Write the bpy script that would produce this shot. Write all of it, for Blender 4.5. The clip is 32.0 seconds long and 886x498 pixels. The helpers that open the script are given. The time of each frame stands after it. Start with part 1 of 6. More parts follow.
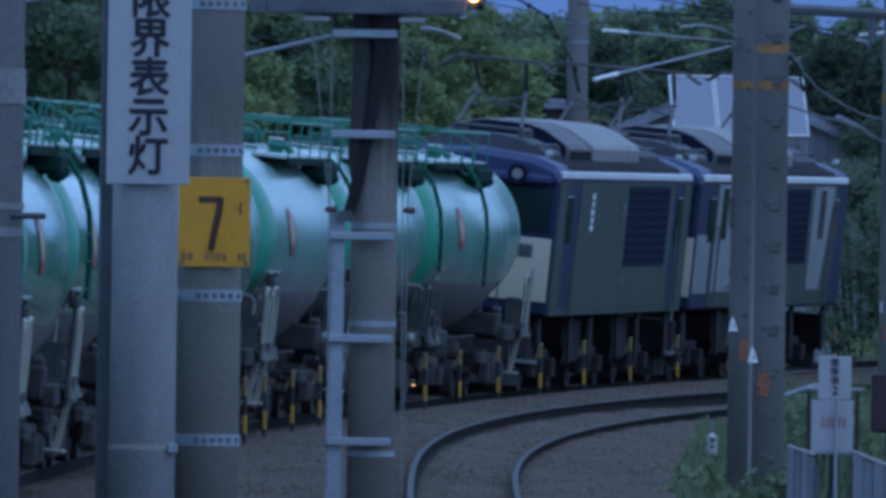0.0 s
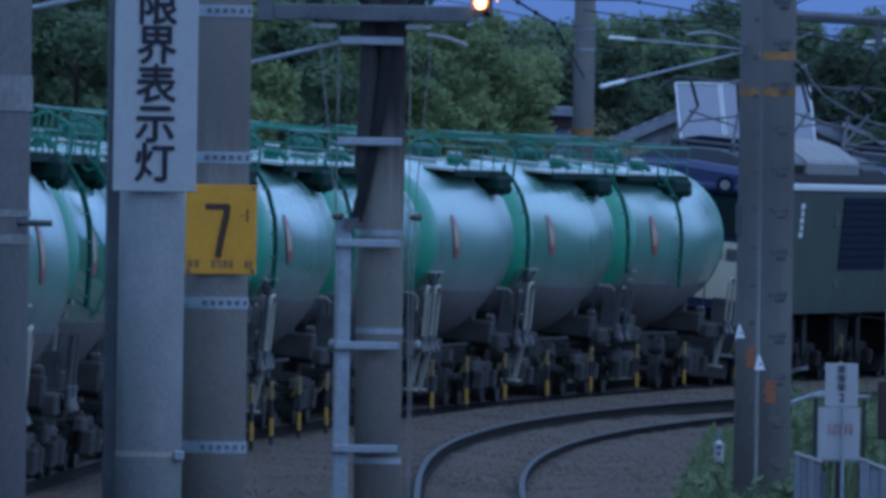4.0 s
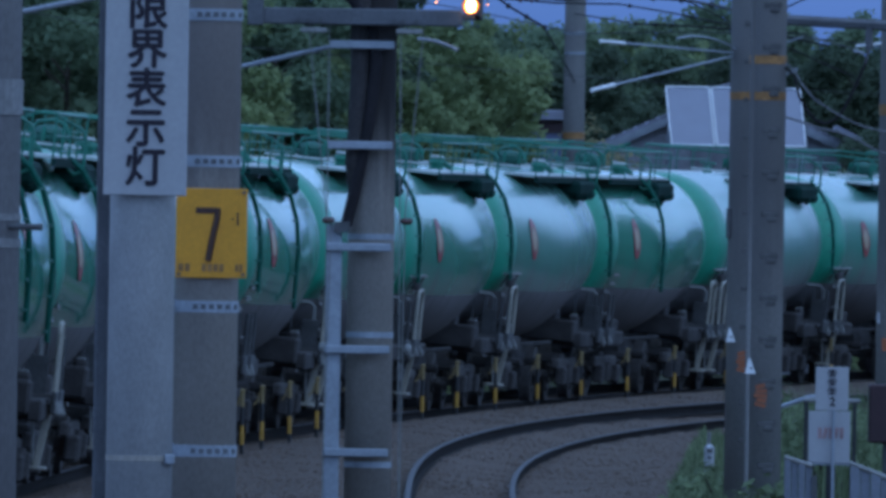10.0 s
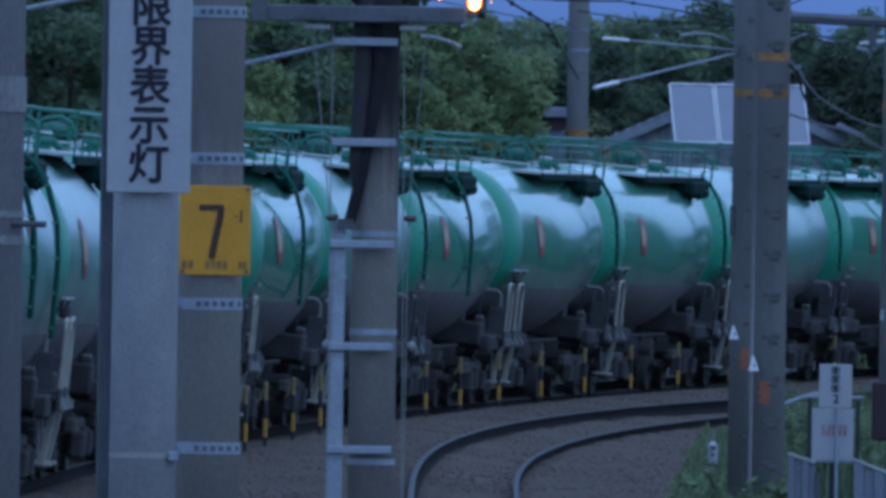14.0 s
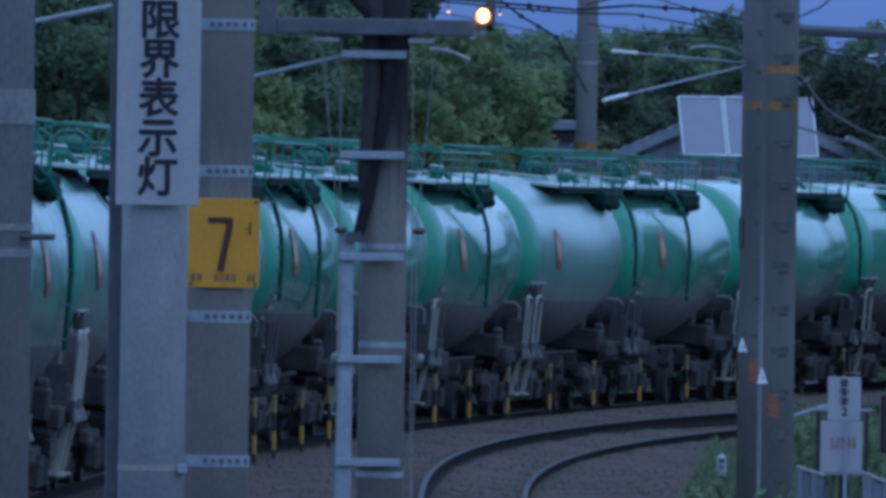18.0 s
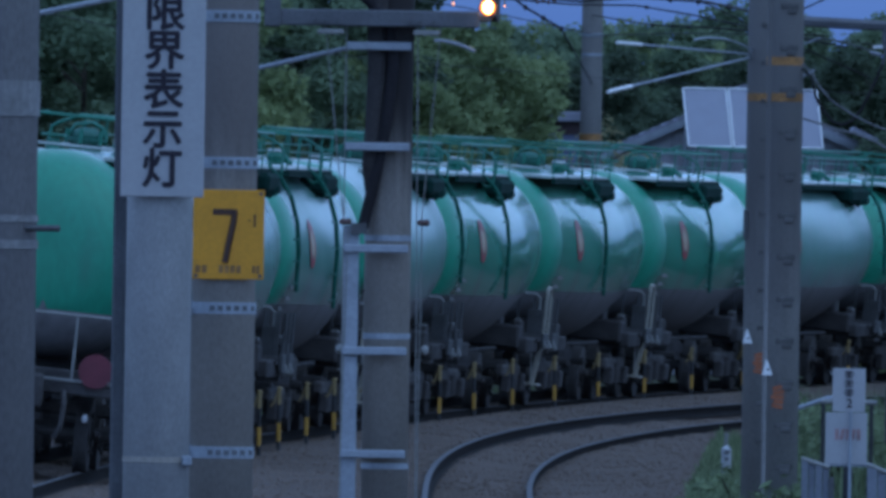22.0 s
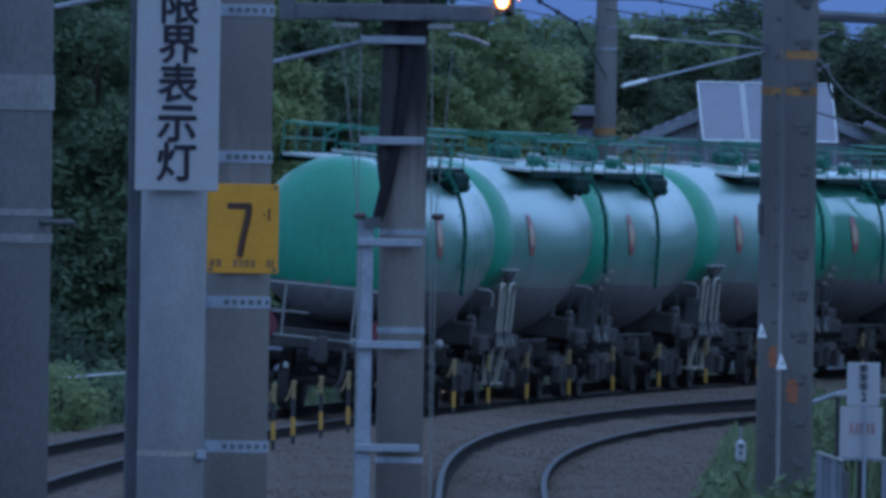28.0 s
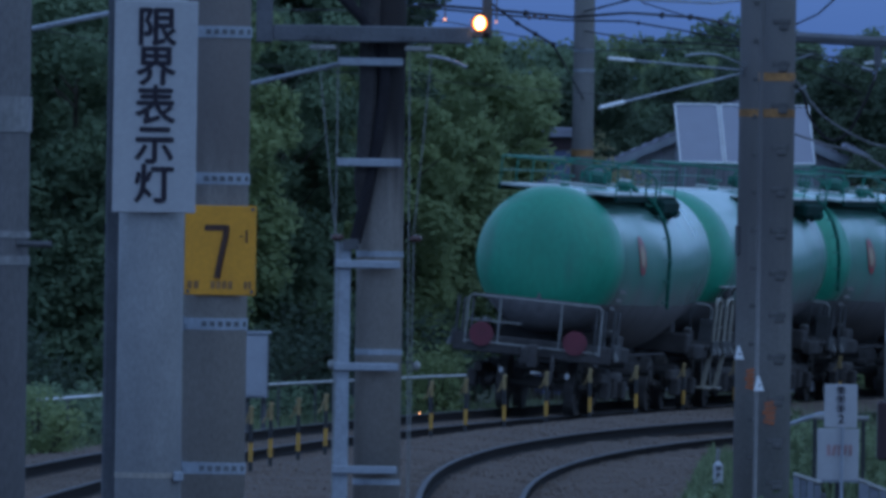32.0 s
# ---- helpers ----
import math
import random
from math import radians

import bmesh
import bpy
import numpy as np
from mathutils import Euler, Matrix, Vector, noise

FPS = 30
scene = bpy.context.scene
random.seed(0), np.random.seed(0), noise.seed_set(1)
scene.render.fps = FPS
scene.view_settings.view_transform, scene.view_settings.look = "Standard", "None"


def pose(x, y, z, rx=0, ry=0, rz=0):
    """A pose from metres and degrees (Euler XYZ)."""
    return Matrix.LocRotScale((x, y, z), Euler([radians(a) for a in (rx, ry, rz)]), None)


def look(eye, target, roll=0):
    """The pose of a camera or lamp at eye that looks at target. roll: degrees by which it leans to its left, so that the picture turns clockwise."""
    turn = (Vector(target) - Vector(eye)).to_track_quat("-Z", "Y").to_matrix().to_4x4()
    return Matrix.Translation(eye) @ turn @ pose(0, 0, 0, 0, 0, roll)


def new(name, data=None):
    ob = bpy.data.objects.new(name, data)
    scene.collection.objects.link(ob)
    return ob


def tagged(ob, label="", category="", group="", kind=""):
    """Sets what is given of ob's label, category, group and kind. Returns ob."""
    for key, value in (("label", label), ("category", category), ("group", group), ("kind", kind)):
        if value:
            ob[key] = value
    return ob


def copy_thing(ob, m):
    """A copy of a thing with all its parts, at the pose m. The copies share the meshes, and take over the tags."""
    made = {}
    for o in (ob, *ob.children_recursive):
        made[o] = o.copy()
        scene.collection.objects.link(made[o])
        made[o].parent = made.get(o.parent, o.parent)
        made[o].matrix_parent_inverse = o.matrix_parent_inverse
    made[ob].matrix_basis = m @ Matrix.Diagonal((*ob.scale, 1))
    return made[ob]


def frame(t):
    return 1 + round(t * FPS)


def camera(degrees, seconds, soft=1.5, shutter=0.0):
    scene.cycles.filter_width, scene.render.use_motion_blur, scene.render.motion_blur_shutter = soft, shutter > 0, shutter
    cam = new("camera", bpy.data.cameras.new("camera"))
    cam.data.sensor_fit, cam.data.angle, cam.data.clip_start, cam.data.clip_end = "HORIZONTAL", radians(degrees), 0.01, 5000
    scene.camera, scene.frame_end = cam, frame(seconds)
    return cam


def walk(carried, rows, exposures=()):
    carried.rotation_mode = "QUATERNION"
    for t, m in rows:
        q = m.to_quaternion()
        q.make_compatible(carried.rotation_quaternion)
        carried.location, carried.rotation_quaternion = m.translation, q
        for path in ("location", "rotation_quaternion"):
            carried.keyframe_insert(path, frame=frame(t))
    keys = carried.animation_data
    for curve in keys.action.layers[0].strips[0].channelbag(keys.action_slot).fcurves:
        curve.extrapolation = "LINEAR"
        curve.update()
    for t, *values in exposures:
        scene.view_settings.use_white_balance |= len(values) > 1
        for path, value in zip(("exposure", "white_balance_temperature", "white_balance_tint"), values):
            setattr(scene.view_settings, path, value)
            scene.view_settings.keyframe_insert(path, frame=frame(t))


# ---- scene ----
# ---- camera ----
EYE = Vector((0, 0, 3.1))
cam = camera(2.994, 32.0, soft=3.7)


def aim(turn, tilt):
    """A pose of the camera: turn and tilt in thousandths of the distance, to the right and up."""
    return look(EYE, EYE + Vector((turn, 1000, tilt)), 0.9)


walk(cam, [(t, aim(u, v)) for t, u, v in (
    (0.0, 0.377, -3.651), (0.5, 1.32, -3.37), (1.0, 2.297, -3.201), (1.5, 0.876, -3.103), (2.0, 0.493, -2.963), (2.5, 0.94, -3.402),
    (4.5, -0.203, -3.194), (5.0, -0.03, -3.178), (5.5, -0.48, -2.578), (6.0, -0.406, -2.617), (6.5, 0.162, -2.648), (7.0, 0.217, -3.187),
    (7.5, 0.291, -2.846), (8.0, 0.069, -3.129), (8.5, -0.458, -2.704), (9.0, 0.012, -2.91), (9.5, 0.656, -2.74), (10.0, 0.534, -3.002),
    (10.5, 0.559, -2.508), (11.0, 0.424, -2.404), (11.5, 0.277, -1.899), (12.0, 0.205, -2.407), (12.5, -0.189, -2.8), (13.0, 0.472, -3.33),
    (13.5, 0.901, -3.43), (14.0, 0.33, -3.172), (14.5, 0.494, -2.989), (16.5, 0.974, -3.612), (17.0, 0.699, -3.116), (17.5, 0.214, -3.024),
    (18.0, -0.195, -2.43), (18.5, 0.59, -2.568), (19.0, 1.337, -2.339), (19.5, 0.868, -3.28), (20.0, 1.117, -3.176), (20.5, 0.694, -2.799),
    (21.0, 0.308, -2.622), (21.5, 0.17, -2.324), (22.0, -0.471, -2.934), (22.5, -0.721, -2.905), (23.0, -0.34, -2.732), (23.5, 0.314, -2.989),
    (24.0, 0.783, -3.181), (24.5, 0.085, -3.259), (25.0, -0.718, -3.105), (25.5, -0.995, -3.493), (27.5, -0.863, -3.407), (28.0, -1.315, -3.298),
    (28.5, -0.766, -3.206), (29.0, -0.858, -2.657), (29.5, -0.344, -2.532), (30.0, 0.04, -2.543), (30.5, 0.043, -2.743), (31.0, 0.031, -1.993),
    (31.5, 0.382, -2.054), (32.0, -0.002, -1.994))],
    exposures=[(0, 0.03), (24, -0.08), (29, -0.09), (31, -0.20), (32, -0.40)])

# ---- light: a blue dusk sky under thin cloud, brighter overhead and behind the camera than at the far horizon ----
world = bpy.data.worlds.new("dusk")
scene.world = world
world.use_nodes = True
wt = world.node_tree
sky = wt.nodes.new("ShaderNodeTexSky")
sky.sky_type = "NISHITA"
sky.sun_disc = False
sky.sun_elevation, sky.sun_rotation = radians(3.0), radians(190)
sky.air_density, sky.dust_density, sky.ozone_density = 1.0, 0.3, 6.0
co = wt.nodes.new("ShaderNodeTexCoord")
ax = wt.nodes.new("ShaderNodeSeparateXYZ")
wt.links.new(co.outputs["Generated"], ax.inputs[0])
up = wt.nodes.new("ShaderNodeMapRange")
up.interpolation_type = "SMOOTHSTEP"
up.inputs[1].default_value, up.inputs[2].default_value = -0.006, 0.090
wt.links.new(ax.outputs["Z"], up.inputs[0])
veil = wt.nodes.new("ShaderNodeMix")
veil.data_type = "RGBA"
veil.inputs[6].default_value, veil.inputs[7].default_value = (0.038, 0.130, 0.48, 1), (0.41, 0.71, 1.36, 1)
wt.links.new(up.outputs[0], veil.inputs[0])
cloud = wt.nodes.new("ShaderNodeTexNoise")
cloud.inputs["Scale"].default_value, cloud.inputs["Detail"].default_value = 3.0, 5
wt.links.new(co.outputs["Generated"], cloud.inputs["Vector"])
patchy = wt.nodes.new("ShaderNodeMapRange")
patchy.inputs[1].default_value, patchy.inputs[2].default_value, patchy.inputs[3].default_value, patchy.inputs[4].default_value = 0.3, 0.7, 0.75, 1.25
wt.links.new(cloud.outputs[0], patchy.inputs[0])
lit = wt.nodes.new("ShaderNodeVectorMath")
lit.operation = "SCALE"
wt.links.new(veil.outputs[2], lit.inputs[0])
wt.links.new(patchy.outputs[0], lit.inputs["Scale"])
clear = wt.nodes.new("ShaderNodeBackground")
clear.inputs[1].default_value = 0.05
wt.links.new(sky.outputs[0], clear.inputs[0])
thin = wt.nodes["Background"]
wt.links.new(lit.outputs[0], thin.inputs[0])
thin.inputs[1].default_value = 0.95
both = wt.nodes.new("ShaderNodeAddShader")
wt.links.new(clear.outputs[0], both.inputs[0])
wt.links.new(thin.outputs[0], both.inputs[1])
wt.links.new(both.outputs[0], wt.nodes["World Output"].inputs[0])
sun = new("sun", bpy.data.lights.new("sun", "SUN"))
sun.data.energy, sun.data.angle, sun.data.color = 0.5, radians(60), (0.6, 0.82, 1.0)
sun.matrix_world = look((60, 80, 90), (0, 120, 0))


# ---- materials ----
def mat(name, color, rough=0.6, metal=0.0, scale=3.0, vary=0.25, bump=0.0, fine=40.0, coat=0.0, coat_rough=0.12, leafy=0.0, second=None, rnd=0.0, stretch=(1, 1, 1), wave=0.0, stain=None, gloss=0.5):
    """A procedural surface: base colour varied by stains and grain, with fine relief."""
    m = bpy.data.materials.new(name)
    m.use_nodes = True
    nt = m.node_tree
    b = nt.nodes["Principled BSDF"]
    b.inputs["Roughness"].default_value, b.inputs["Metallic"].default_value = rough, metal
    b.inputs["Specular IOR Level"].default_value = gloss
    b.inputs["Coat Weight"].default_value, b.inputs["Coat Roughness"].default_value = coat, coat_rough
    co = nt.nodes.new("ShaderNodeTexCoord")
    mp = nt.nodes.new("ShaderNodeMapping")
    mp.inputs["Scale"].default_value = stretch
    nt.links.new(co.outputs["Object"], mp.inputs[0])
    big, small = nt.nodes.new("ShaderNodeTexNoise"), nt.nodes.new("ShaderNodeTexNoise")
    for n, s in ((big, scale), (small, fine)):
        n.inputs["Scale"].default_value, n.inputs["Detail"].default_value = s, 6
        nt.links.new(mp.outputs[0], n.inputs["Vector"])
    ramp = nt.nodes.new("ShaderNodeMapRange")
    ramp.inputs[1].default_value, ramp.inputs[2].default_value = 0.3, 0.7
    nt.links.new(big.outputs[0], ramp.inputs[0])
    mix = nt.nodes.new("ShaderNodeMix")
    mix.data_type = "RGBA"
    lo = second if second else tuple(c * (1 - vary) for c in color)
    mix.inputs[6].default_value, mix.inputs[7].default_value = (*lo, 1), (*color, 1)
    nt.links.new(ramp.outputs[0], mix.inputs[0])
    hsv = nt.nodes.new("ShaderNodeHueSaturation")
    nt.links.new(mix.outputs[2], hsv.inputs["Color"])
    val = nt.nodes.new("ShaderNodeMapRange")
    val.inputs[1].default_value, val.inputs[2].default_value = 0.3, 0.7
    val.inputs[3].default_value, val.inputs[4].default_value = 1 - vary * 0.6, 1 + vary * 0.6
    nt.links.new(small.outputs[0], val.inputs[0])
    if rnd:
        info = nt.nodes.new("ShaderNodeObjectInfo")
        isl = nt.nodes.new("ShaderNodeNewGeometry")
        r = nt.nodes.new("ShaderNodeMapRange")
        r.inputs[3].default_value, r.inputs[4].default_value = 1 - rnd, 1 + rnd
        add = nt.nodes.new("ShaderNodeMath")
        add.operation = "ADD"
        fr = nt.nodes.new("ShaderNodeMath")
        fr.operation = "FRACT"
        nt.links.new(info.outputs["Random"], add.inputs[0])
        nt.links.new(isl.outputs["Random Per Island"], add.inputs[1])
        nt.links.new(add.outputs[0], fr.inputs[0])
        nt.links.new(fr.outputs[0], r.inputs[0])
        mul = nt.nodes.new("ShaderNodeMath")
        mul.operation = "MULTIPLY"
        nt.links.new(val.outputs[0], mul.inputs[0])
        nt.links.new(r.outputs[0], mul.inputs[1])
        nt.links.new(mul.outputs[0], hsv.inputs["Value"])
    else:
        nt.links.new(val.outputs[0], hsv.inputs["Value"])
    last_color = hsv.outputs[0]
    if stain:
        sm = nt.nodes.new("ShaderNodeMapping")
        sm.inputs["Scale"].default_value = (1.3, 1.3, 0.35)
        nt.links.new(co.outputs["Object"], sm.inputs[0])
        sn = nt.nodes.new("ShaderNodeTexNoise")
        sn.inputs["Scale"].default_value, sn.inputs["Detail"].default_value = 1.6, 8
        nt.links.new(sm.outputs[0], sn.inputs["Vector"])
        sr = nt.nodes.new("ShaderNodeMapRange")
        sr.inputs[1].default_value, sr.inputs[2].default_value, sr.inputs[4].default_value = 0.54, 0.72, 0.75
        nt.links.new(sn.outputs[0], sr.inputs[0])
        sx = nt.nodes.new("ShaderNodeMix")
        sx.data_type = "RGBA"
        sx.inputs[7].default_value = (*stain, 1)
        nt.links.new(sr.outputs[0], sx.inputs[0])
        nt.links.new(last_color, sx.inputs[6])
        last_color = sx.outputs[2]
    nt.links.new(last_color, b.inputs["Base Color"])
    if wave:
        wv = nt.nodes.new("ShaderNodeTexNoise")
        wv.inputs["Scale"].default_value, wv.inputs["Detail"].default_value = 1.1, 2
        nt.links.new(co.outputs["Object"], wv.inputs["Vector"])
        wb = nt.nodes.new("ShaderNodeBump")
        wb.inputs["Strength"].default_value, wb.inputs["Distance"].default_value = 1.0, wave
        nt.links.new(wv.outputs[0], wb.inputs["Height"])
        nt.links.new(wb.outputs[0], b.inputs["Normal"])
        nt.links.new(wb.outputs[0], b.inputs["Coat Normal"])
    if bump:
        bp = nt.nodes.new("ShaderNodeBump")
        bp.inputs["Strength"].default_value, bp.inputs["Distance"].default_value = bump, 0.02
        nt.links.new(small.outputs[0], bp.inputs["Height"])
        nt.links.new(bp.outputs[0], b.inputs["Normal"])
    if leafy:
        # thin leaves let part of the light through
        tr = nt.nodes.new("ShaderNodeBsdfTranslucent")
        nt.links.new(last_color, tr.inputs[0])
        ms = nt.nodes.new("ShaderNodeMixShader")
        ms.inputs[0].default_value = leafy
        nt.links.new(b.outputs[0], ms.inputs[1])
        nt.links.new(tr.outputs[0], ms.inputs[2])
        nt.links.new(ms.outputs[0], nt.nodes["Material Output"].inputs[0])
    return m


def glow(name, color, strength):
    m = bpy.data.materials.new(name)
    m.use_nodes = True
    b = m.node_tree.nodes["Principled BSDF"]
    b.inputs["Base Color"].default_value = (*color, 1)
    b.inputs["Emission Color"].default_value = (*color, 1)
    b.inputs["Emission Strength"].default_value = strength
    return m


TANK_GREEN = mat("tank_green", (0.008, 0.262, 0.160), 0.5, scale=0.7, vary=0.18, fine=14, coat=0.9, coat_rough=0.10, gloss=0.12, second=(0.008, 0.225, 0.130), stretch=(1, 1, 0.5), wave=0.006, stain=(0.03, 0.17, 0.115))
TANK_GREY = mat("tank_grey", (0.20, 0.192, 0.198), 0.7, gloss=0.25, scale=0.8, vary=0.3, fine=9, stretch=(1, 1, 0.4), coat=0.2, coat_rough=0.35, stain=(0.085, 0.075, 0.07))
DARK_RAIL = mat("manhole_green", (0.012, 0.12, 0.085), 0.55, scale=3, vary=0.35)
RAIL_GREEN = mat("rail_green", (0.014, 0.18, 0.12), 0.45, scale=2, vary=0.3)
PALE_DECK = mat("pale_deck", (0.45, 0.5, 0.48), 0.5, scale=3, vary=0.3)
LADDER_GREEN = mat("ladder_green", (0.011, 0.12, 0.085), 0.6, scale=3, vary=0.3, gloss=0.2)
DARK_GREEN = mat("dark_green", (0.008, 0.036, 0.030), 0.9, scale=3, vary=0.3, gloss=0.1)
HANDRAIL = mat("cream_rail", (0.35, 0.325, 0.275), 0.5, scale=3, vary=0.3)
FAINT_RED = mat("faint_red", (0.38, 0.225, 0.225), 0.6, scale=6, vary=0.3)
PALE_PIPE = mat("pale_pipe", (0.25, 0.25, 0.24), 0.5, scale=3, vary=0.35)
END_GREY = mat("end_grey", (0.090, 0.090, 0.092), 0.8, scale=3, vary=0.35, gloss=0.2)
UNDER = mat("underframe", (0.080, 0.074, 0.074), 0.9, gloss=0.15, scale=3, vary=0.5, bump=0.3)
BOGIE = mat("bogie", (0.105, 0.096, 0.094), 0.9, gloss=0.15, scale=4, vary=0.5, bump=0.3)
WHEEL = mat("wheel_steel", (0.095, 0.086, 0.084), 0.8, 0.1, scale=5, vary=0.4)
LOGO_RED = mat("logo_red", (0.31, 0.045, 0.05), 0.45, scale=4, vary=0.2)
LOGO_PALE = mat("logo_pale", (0.46, 0.36, 0.22), 0.45, scale=4, vary=0.2)
DISC_RED = mat("disc_red", (0.145, 0.020, 0.035), 0.5, scale=4, vary=0.3)
WHITE = mat("white_paint", (0.72, 0.73, 0.74), 0.5, scale=4, vary=0.12)
SIGN_WHITE = mat("sign_white", (0.35, 0.35, 0.36), 0.45, scale=5, vary=0.08)
INK = mat("ink", (0.025, 0.02, 0.03), 0.6, scale=6, vary=0.2, gloss=0.25)
YELLOW = mat("sign_yellow", (0.66, 0.275, 0.012), 0.5, scale=6, vary=0.14)
STAKE_YELLOW = mat("stake_yellow", (0.48, 0.25, 0.035), 0.55, scale=8, vary=0.2)
STAKE_PALE = mat("stake_pale", (0.27, 0.19, 0.08), 0.6, scale=8, vary=0.3)
BLACK = mat("black_paint", (0.02, 0.02, 0.022), 0.6, scale=8, vary=0.3)
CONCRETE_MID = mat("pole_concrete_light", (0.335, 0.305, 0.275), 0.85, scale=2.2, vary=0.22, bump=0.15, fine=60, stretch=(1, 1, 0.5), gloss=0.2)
CONCRETE_OLD = mat("pole_concrete_old", (0.198, 0.190, 0.192), 0.9, scale=2.2, vary=0.25, bump=0.15, fine=60, stretch=(1, 1, 0.5), gloss=0.2)
CONCRETE = mat("pole_concrete", (0.285, 0.272, 0.262), 0.85, scale=2.2, vary=0.22, bump=0.15, fine=60, stretch=(1, 1, 0.5), gloss=0.2)
CONCRETE_DARK = mat("pole_dark", (0.165, 0.158, 0.152), 0.9, scale=2.2, vary=0.25, bump=0.15, fine=60, stretch=(1, 1, 0.5), gloss=0.2)
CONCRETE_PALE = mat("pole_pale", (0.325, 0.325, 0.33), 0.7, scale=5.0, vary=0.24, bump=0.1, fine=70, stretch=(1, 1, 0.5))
SOCKET = mat("step_socket", (0.115, 0.11, 0.108), 0.85, scale=4, vary=0.3, gloss=0.2)
GALV = mat("galvanised", (0.30, 0.33, 0.37), 0.5, 0.3, scale=5, vary=0.2)
DULL_STRAP = mat("dull_strap", (0.22, 0.215, 0.215), 0.7, 0.1, scale=5, vary=0.3)
STEEL_DARK = mat("dark_steel", (0.10, 0.10, 0.105), 0.6, 0.3, scale=4, vary=0.3)
BEAM = mat("beam_steel", (0.115, 0.118, 0.13), 0.65, 0.1, scale=4, vary=0.3)
CABLE_GREY = mat("cable_cover", (0.060, 0.054, 0.054), 0.9, scale=3, vary=0.4, gloss=0.15)
CABLE_PALE = mat("weathered_cable", (0.19, 0.19, 0.20), 0.8, scale=4, vary=0.3, gloss=0.15)
CABLE = mat("cable", (0.030, 0.027, 0.030), 0.9, scale=4, vary=0.3, gloss=0.1)
WIRE = mat("wire", (0.035, 0.032, 0.034), 0.8, 0.0, scale=4, vary=0.3, gloss=0.15)
PORCELAIN = mat("insulator_brown", (0.09, 0.045, 0.04), 0.25, scale=6, vary=0.2)
RAIL = mat("rail_rust", (0.022, 0.018, 0.017), 0.9, 0.0, scale=6, vary=0.35, bump=0.2, gloss=0.1)
RAIL_TOP = mat("rail_head", (0.092, 0.088, 0.092), 0.75, 0.1, scale=6, vary=0.25, gloss=0.2)
SLEEPER = mat("sleeper", (0.122, 0.094, 0.078), 0.9, scale=5, vary=0.3, bump=0.3, rnd=0.2, gloss=0.1)
BALLAST = mat("ballast", (0.120, 0.089, 0.073), 0.95, scale=0.9, vary=0.28, bump=0.4, fine=22, gloss=0.1)
STONE = mat("ballast_stone", (0.196, 0.149, 0.124), 0.95, scale=0.7, vary=0.30, rnd=0.12, gloss=0.12)
EARTH = mat("earth", (0.066, 0.070, 0.042), 0.95, scale=0.25, vary=0.35, bump=0.6, fine=6, gloss=0.1)
BARK = mat("bark", (0.06, 0.047, 0.036), 0.9, scale=4, vary=0.4, bump=0.6, fine=20)
LEAF = mat("leaf", (0.204, 0.274, 0.164), 0.8, scale=0.35, vary=0.25, rnd=0.08, leafy=0.5, gloss=0.10, second=(0.142, 0.197, 0.124))
LEAF_LIGHT = mat("leaf_light", (0.318, 0.378, 0.176), 0.8, scale=0.35, vary=0.25, rnd=0.08, leafy=0.5, gloss=0.10, second=(0.190, 0.245, 0.125))
BRUSH_BROWN = mat("autumn_brush", (0.32, 0.27, 0.15), 0.8, scale=0.5, vary=0.35, rnd=0.1, leafy=0.4, gloss=0.10, second=(0.21, 0.22, 0.12))
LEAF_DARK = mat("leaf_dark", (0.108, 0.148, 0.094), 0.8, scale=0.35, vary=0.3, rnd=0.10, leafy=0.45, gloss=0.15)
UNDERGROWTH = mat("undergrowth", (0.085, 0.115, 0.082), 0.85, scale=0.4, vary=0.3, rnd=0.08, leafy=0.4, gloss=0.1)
GRASS = mat("grass", (0.182, 0.232, 0.122), 0.8, scale=1.0, vary=0.35, rnd=0.25, leafy=0.3, gloss=0.15)
LOCO_GREY = mat("loco_grey", (0.060, 0.078, 0.064), 0.7, scale=1.2, vary=0.22, gloss=0.2)
LOCO_PALE = mat("loco_pale", (0.235, 0.25, 0.255), 0.65, scale=1.2, vary=0.2, gloss=0.3)
LOCO_BLUE = mat("loco_blue", (0.014, 0.019, 0.058), 0.55, scale=1.2, vary=0.25, gloss=0.3)
LOCO_UNDER = mat("loco_under", (0.046, 0.042, 0.043), 0.9, scale=3, vary=0.4, gloss=0.15)
CAB_BLUE = mat("cab_blue", (0.021, 0.031, 0.10), 0.5, scale=1.2, vary=0.2, gloss=0.4)
KM_WHITE = mat("worn_white", (0.42, 0.43, 0.45), 0.6, scale=9, vary=0.3)
LOCO_ROOF = mat("loco_roof", (0.028, 0.025, 0.028), 0.9, scale=1.2, vary=0.3, gloss=0.1)
LOUVRE = mat("loco_louvre", (0.010, 0.015, 0.036), 0.85, scale=2, vary=0.3, gloss=0.1)
CREAM = mat("loco_cream", (0.52, 0.46, 0.35), 0.45, scale=2, vary=0.15)
ROOF_GREY = mat("roof_cover", (0.25, 0.235, 0.23), 0.6, scale=1.5, vary=0.3)
ROOF_SLATE = mat("roof_cover_slate", (0.085, 0.09, 0.10), 0.7, scale=1.5, vary=0.3, gloss=0.2)
ROOF_MID = mat("roof_cover_dusty", (0.13, 0.12, 0.125), 0.7, scale=1.5, vary=0.3)
GLASS = mat("dark_glass", (0.012, 0.016, 0.02), 0.08, scale=2, vary=0.1)
PANEL = mat("solar_cell", (0.18, 0.19, 0.245), 0.22, scale=3, vary=0.08, coat=0.5)
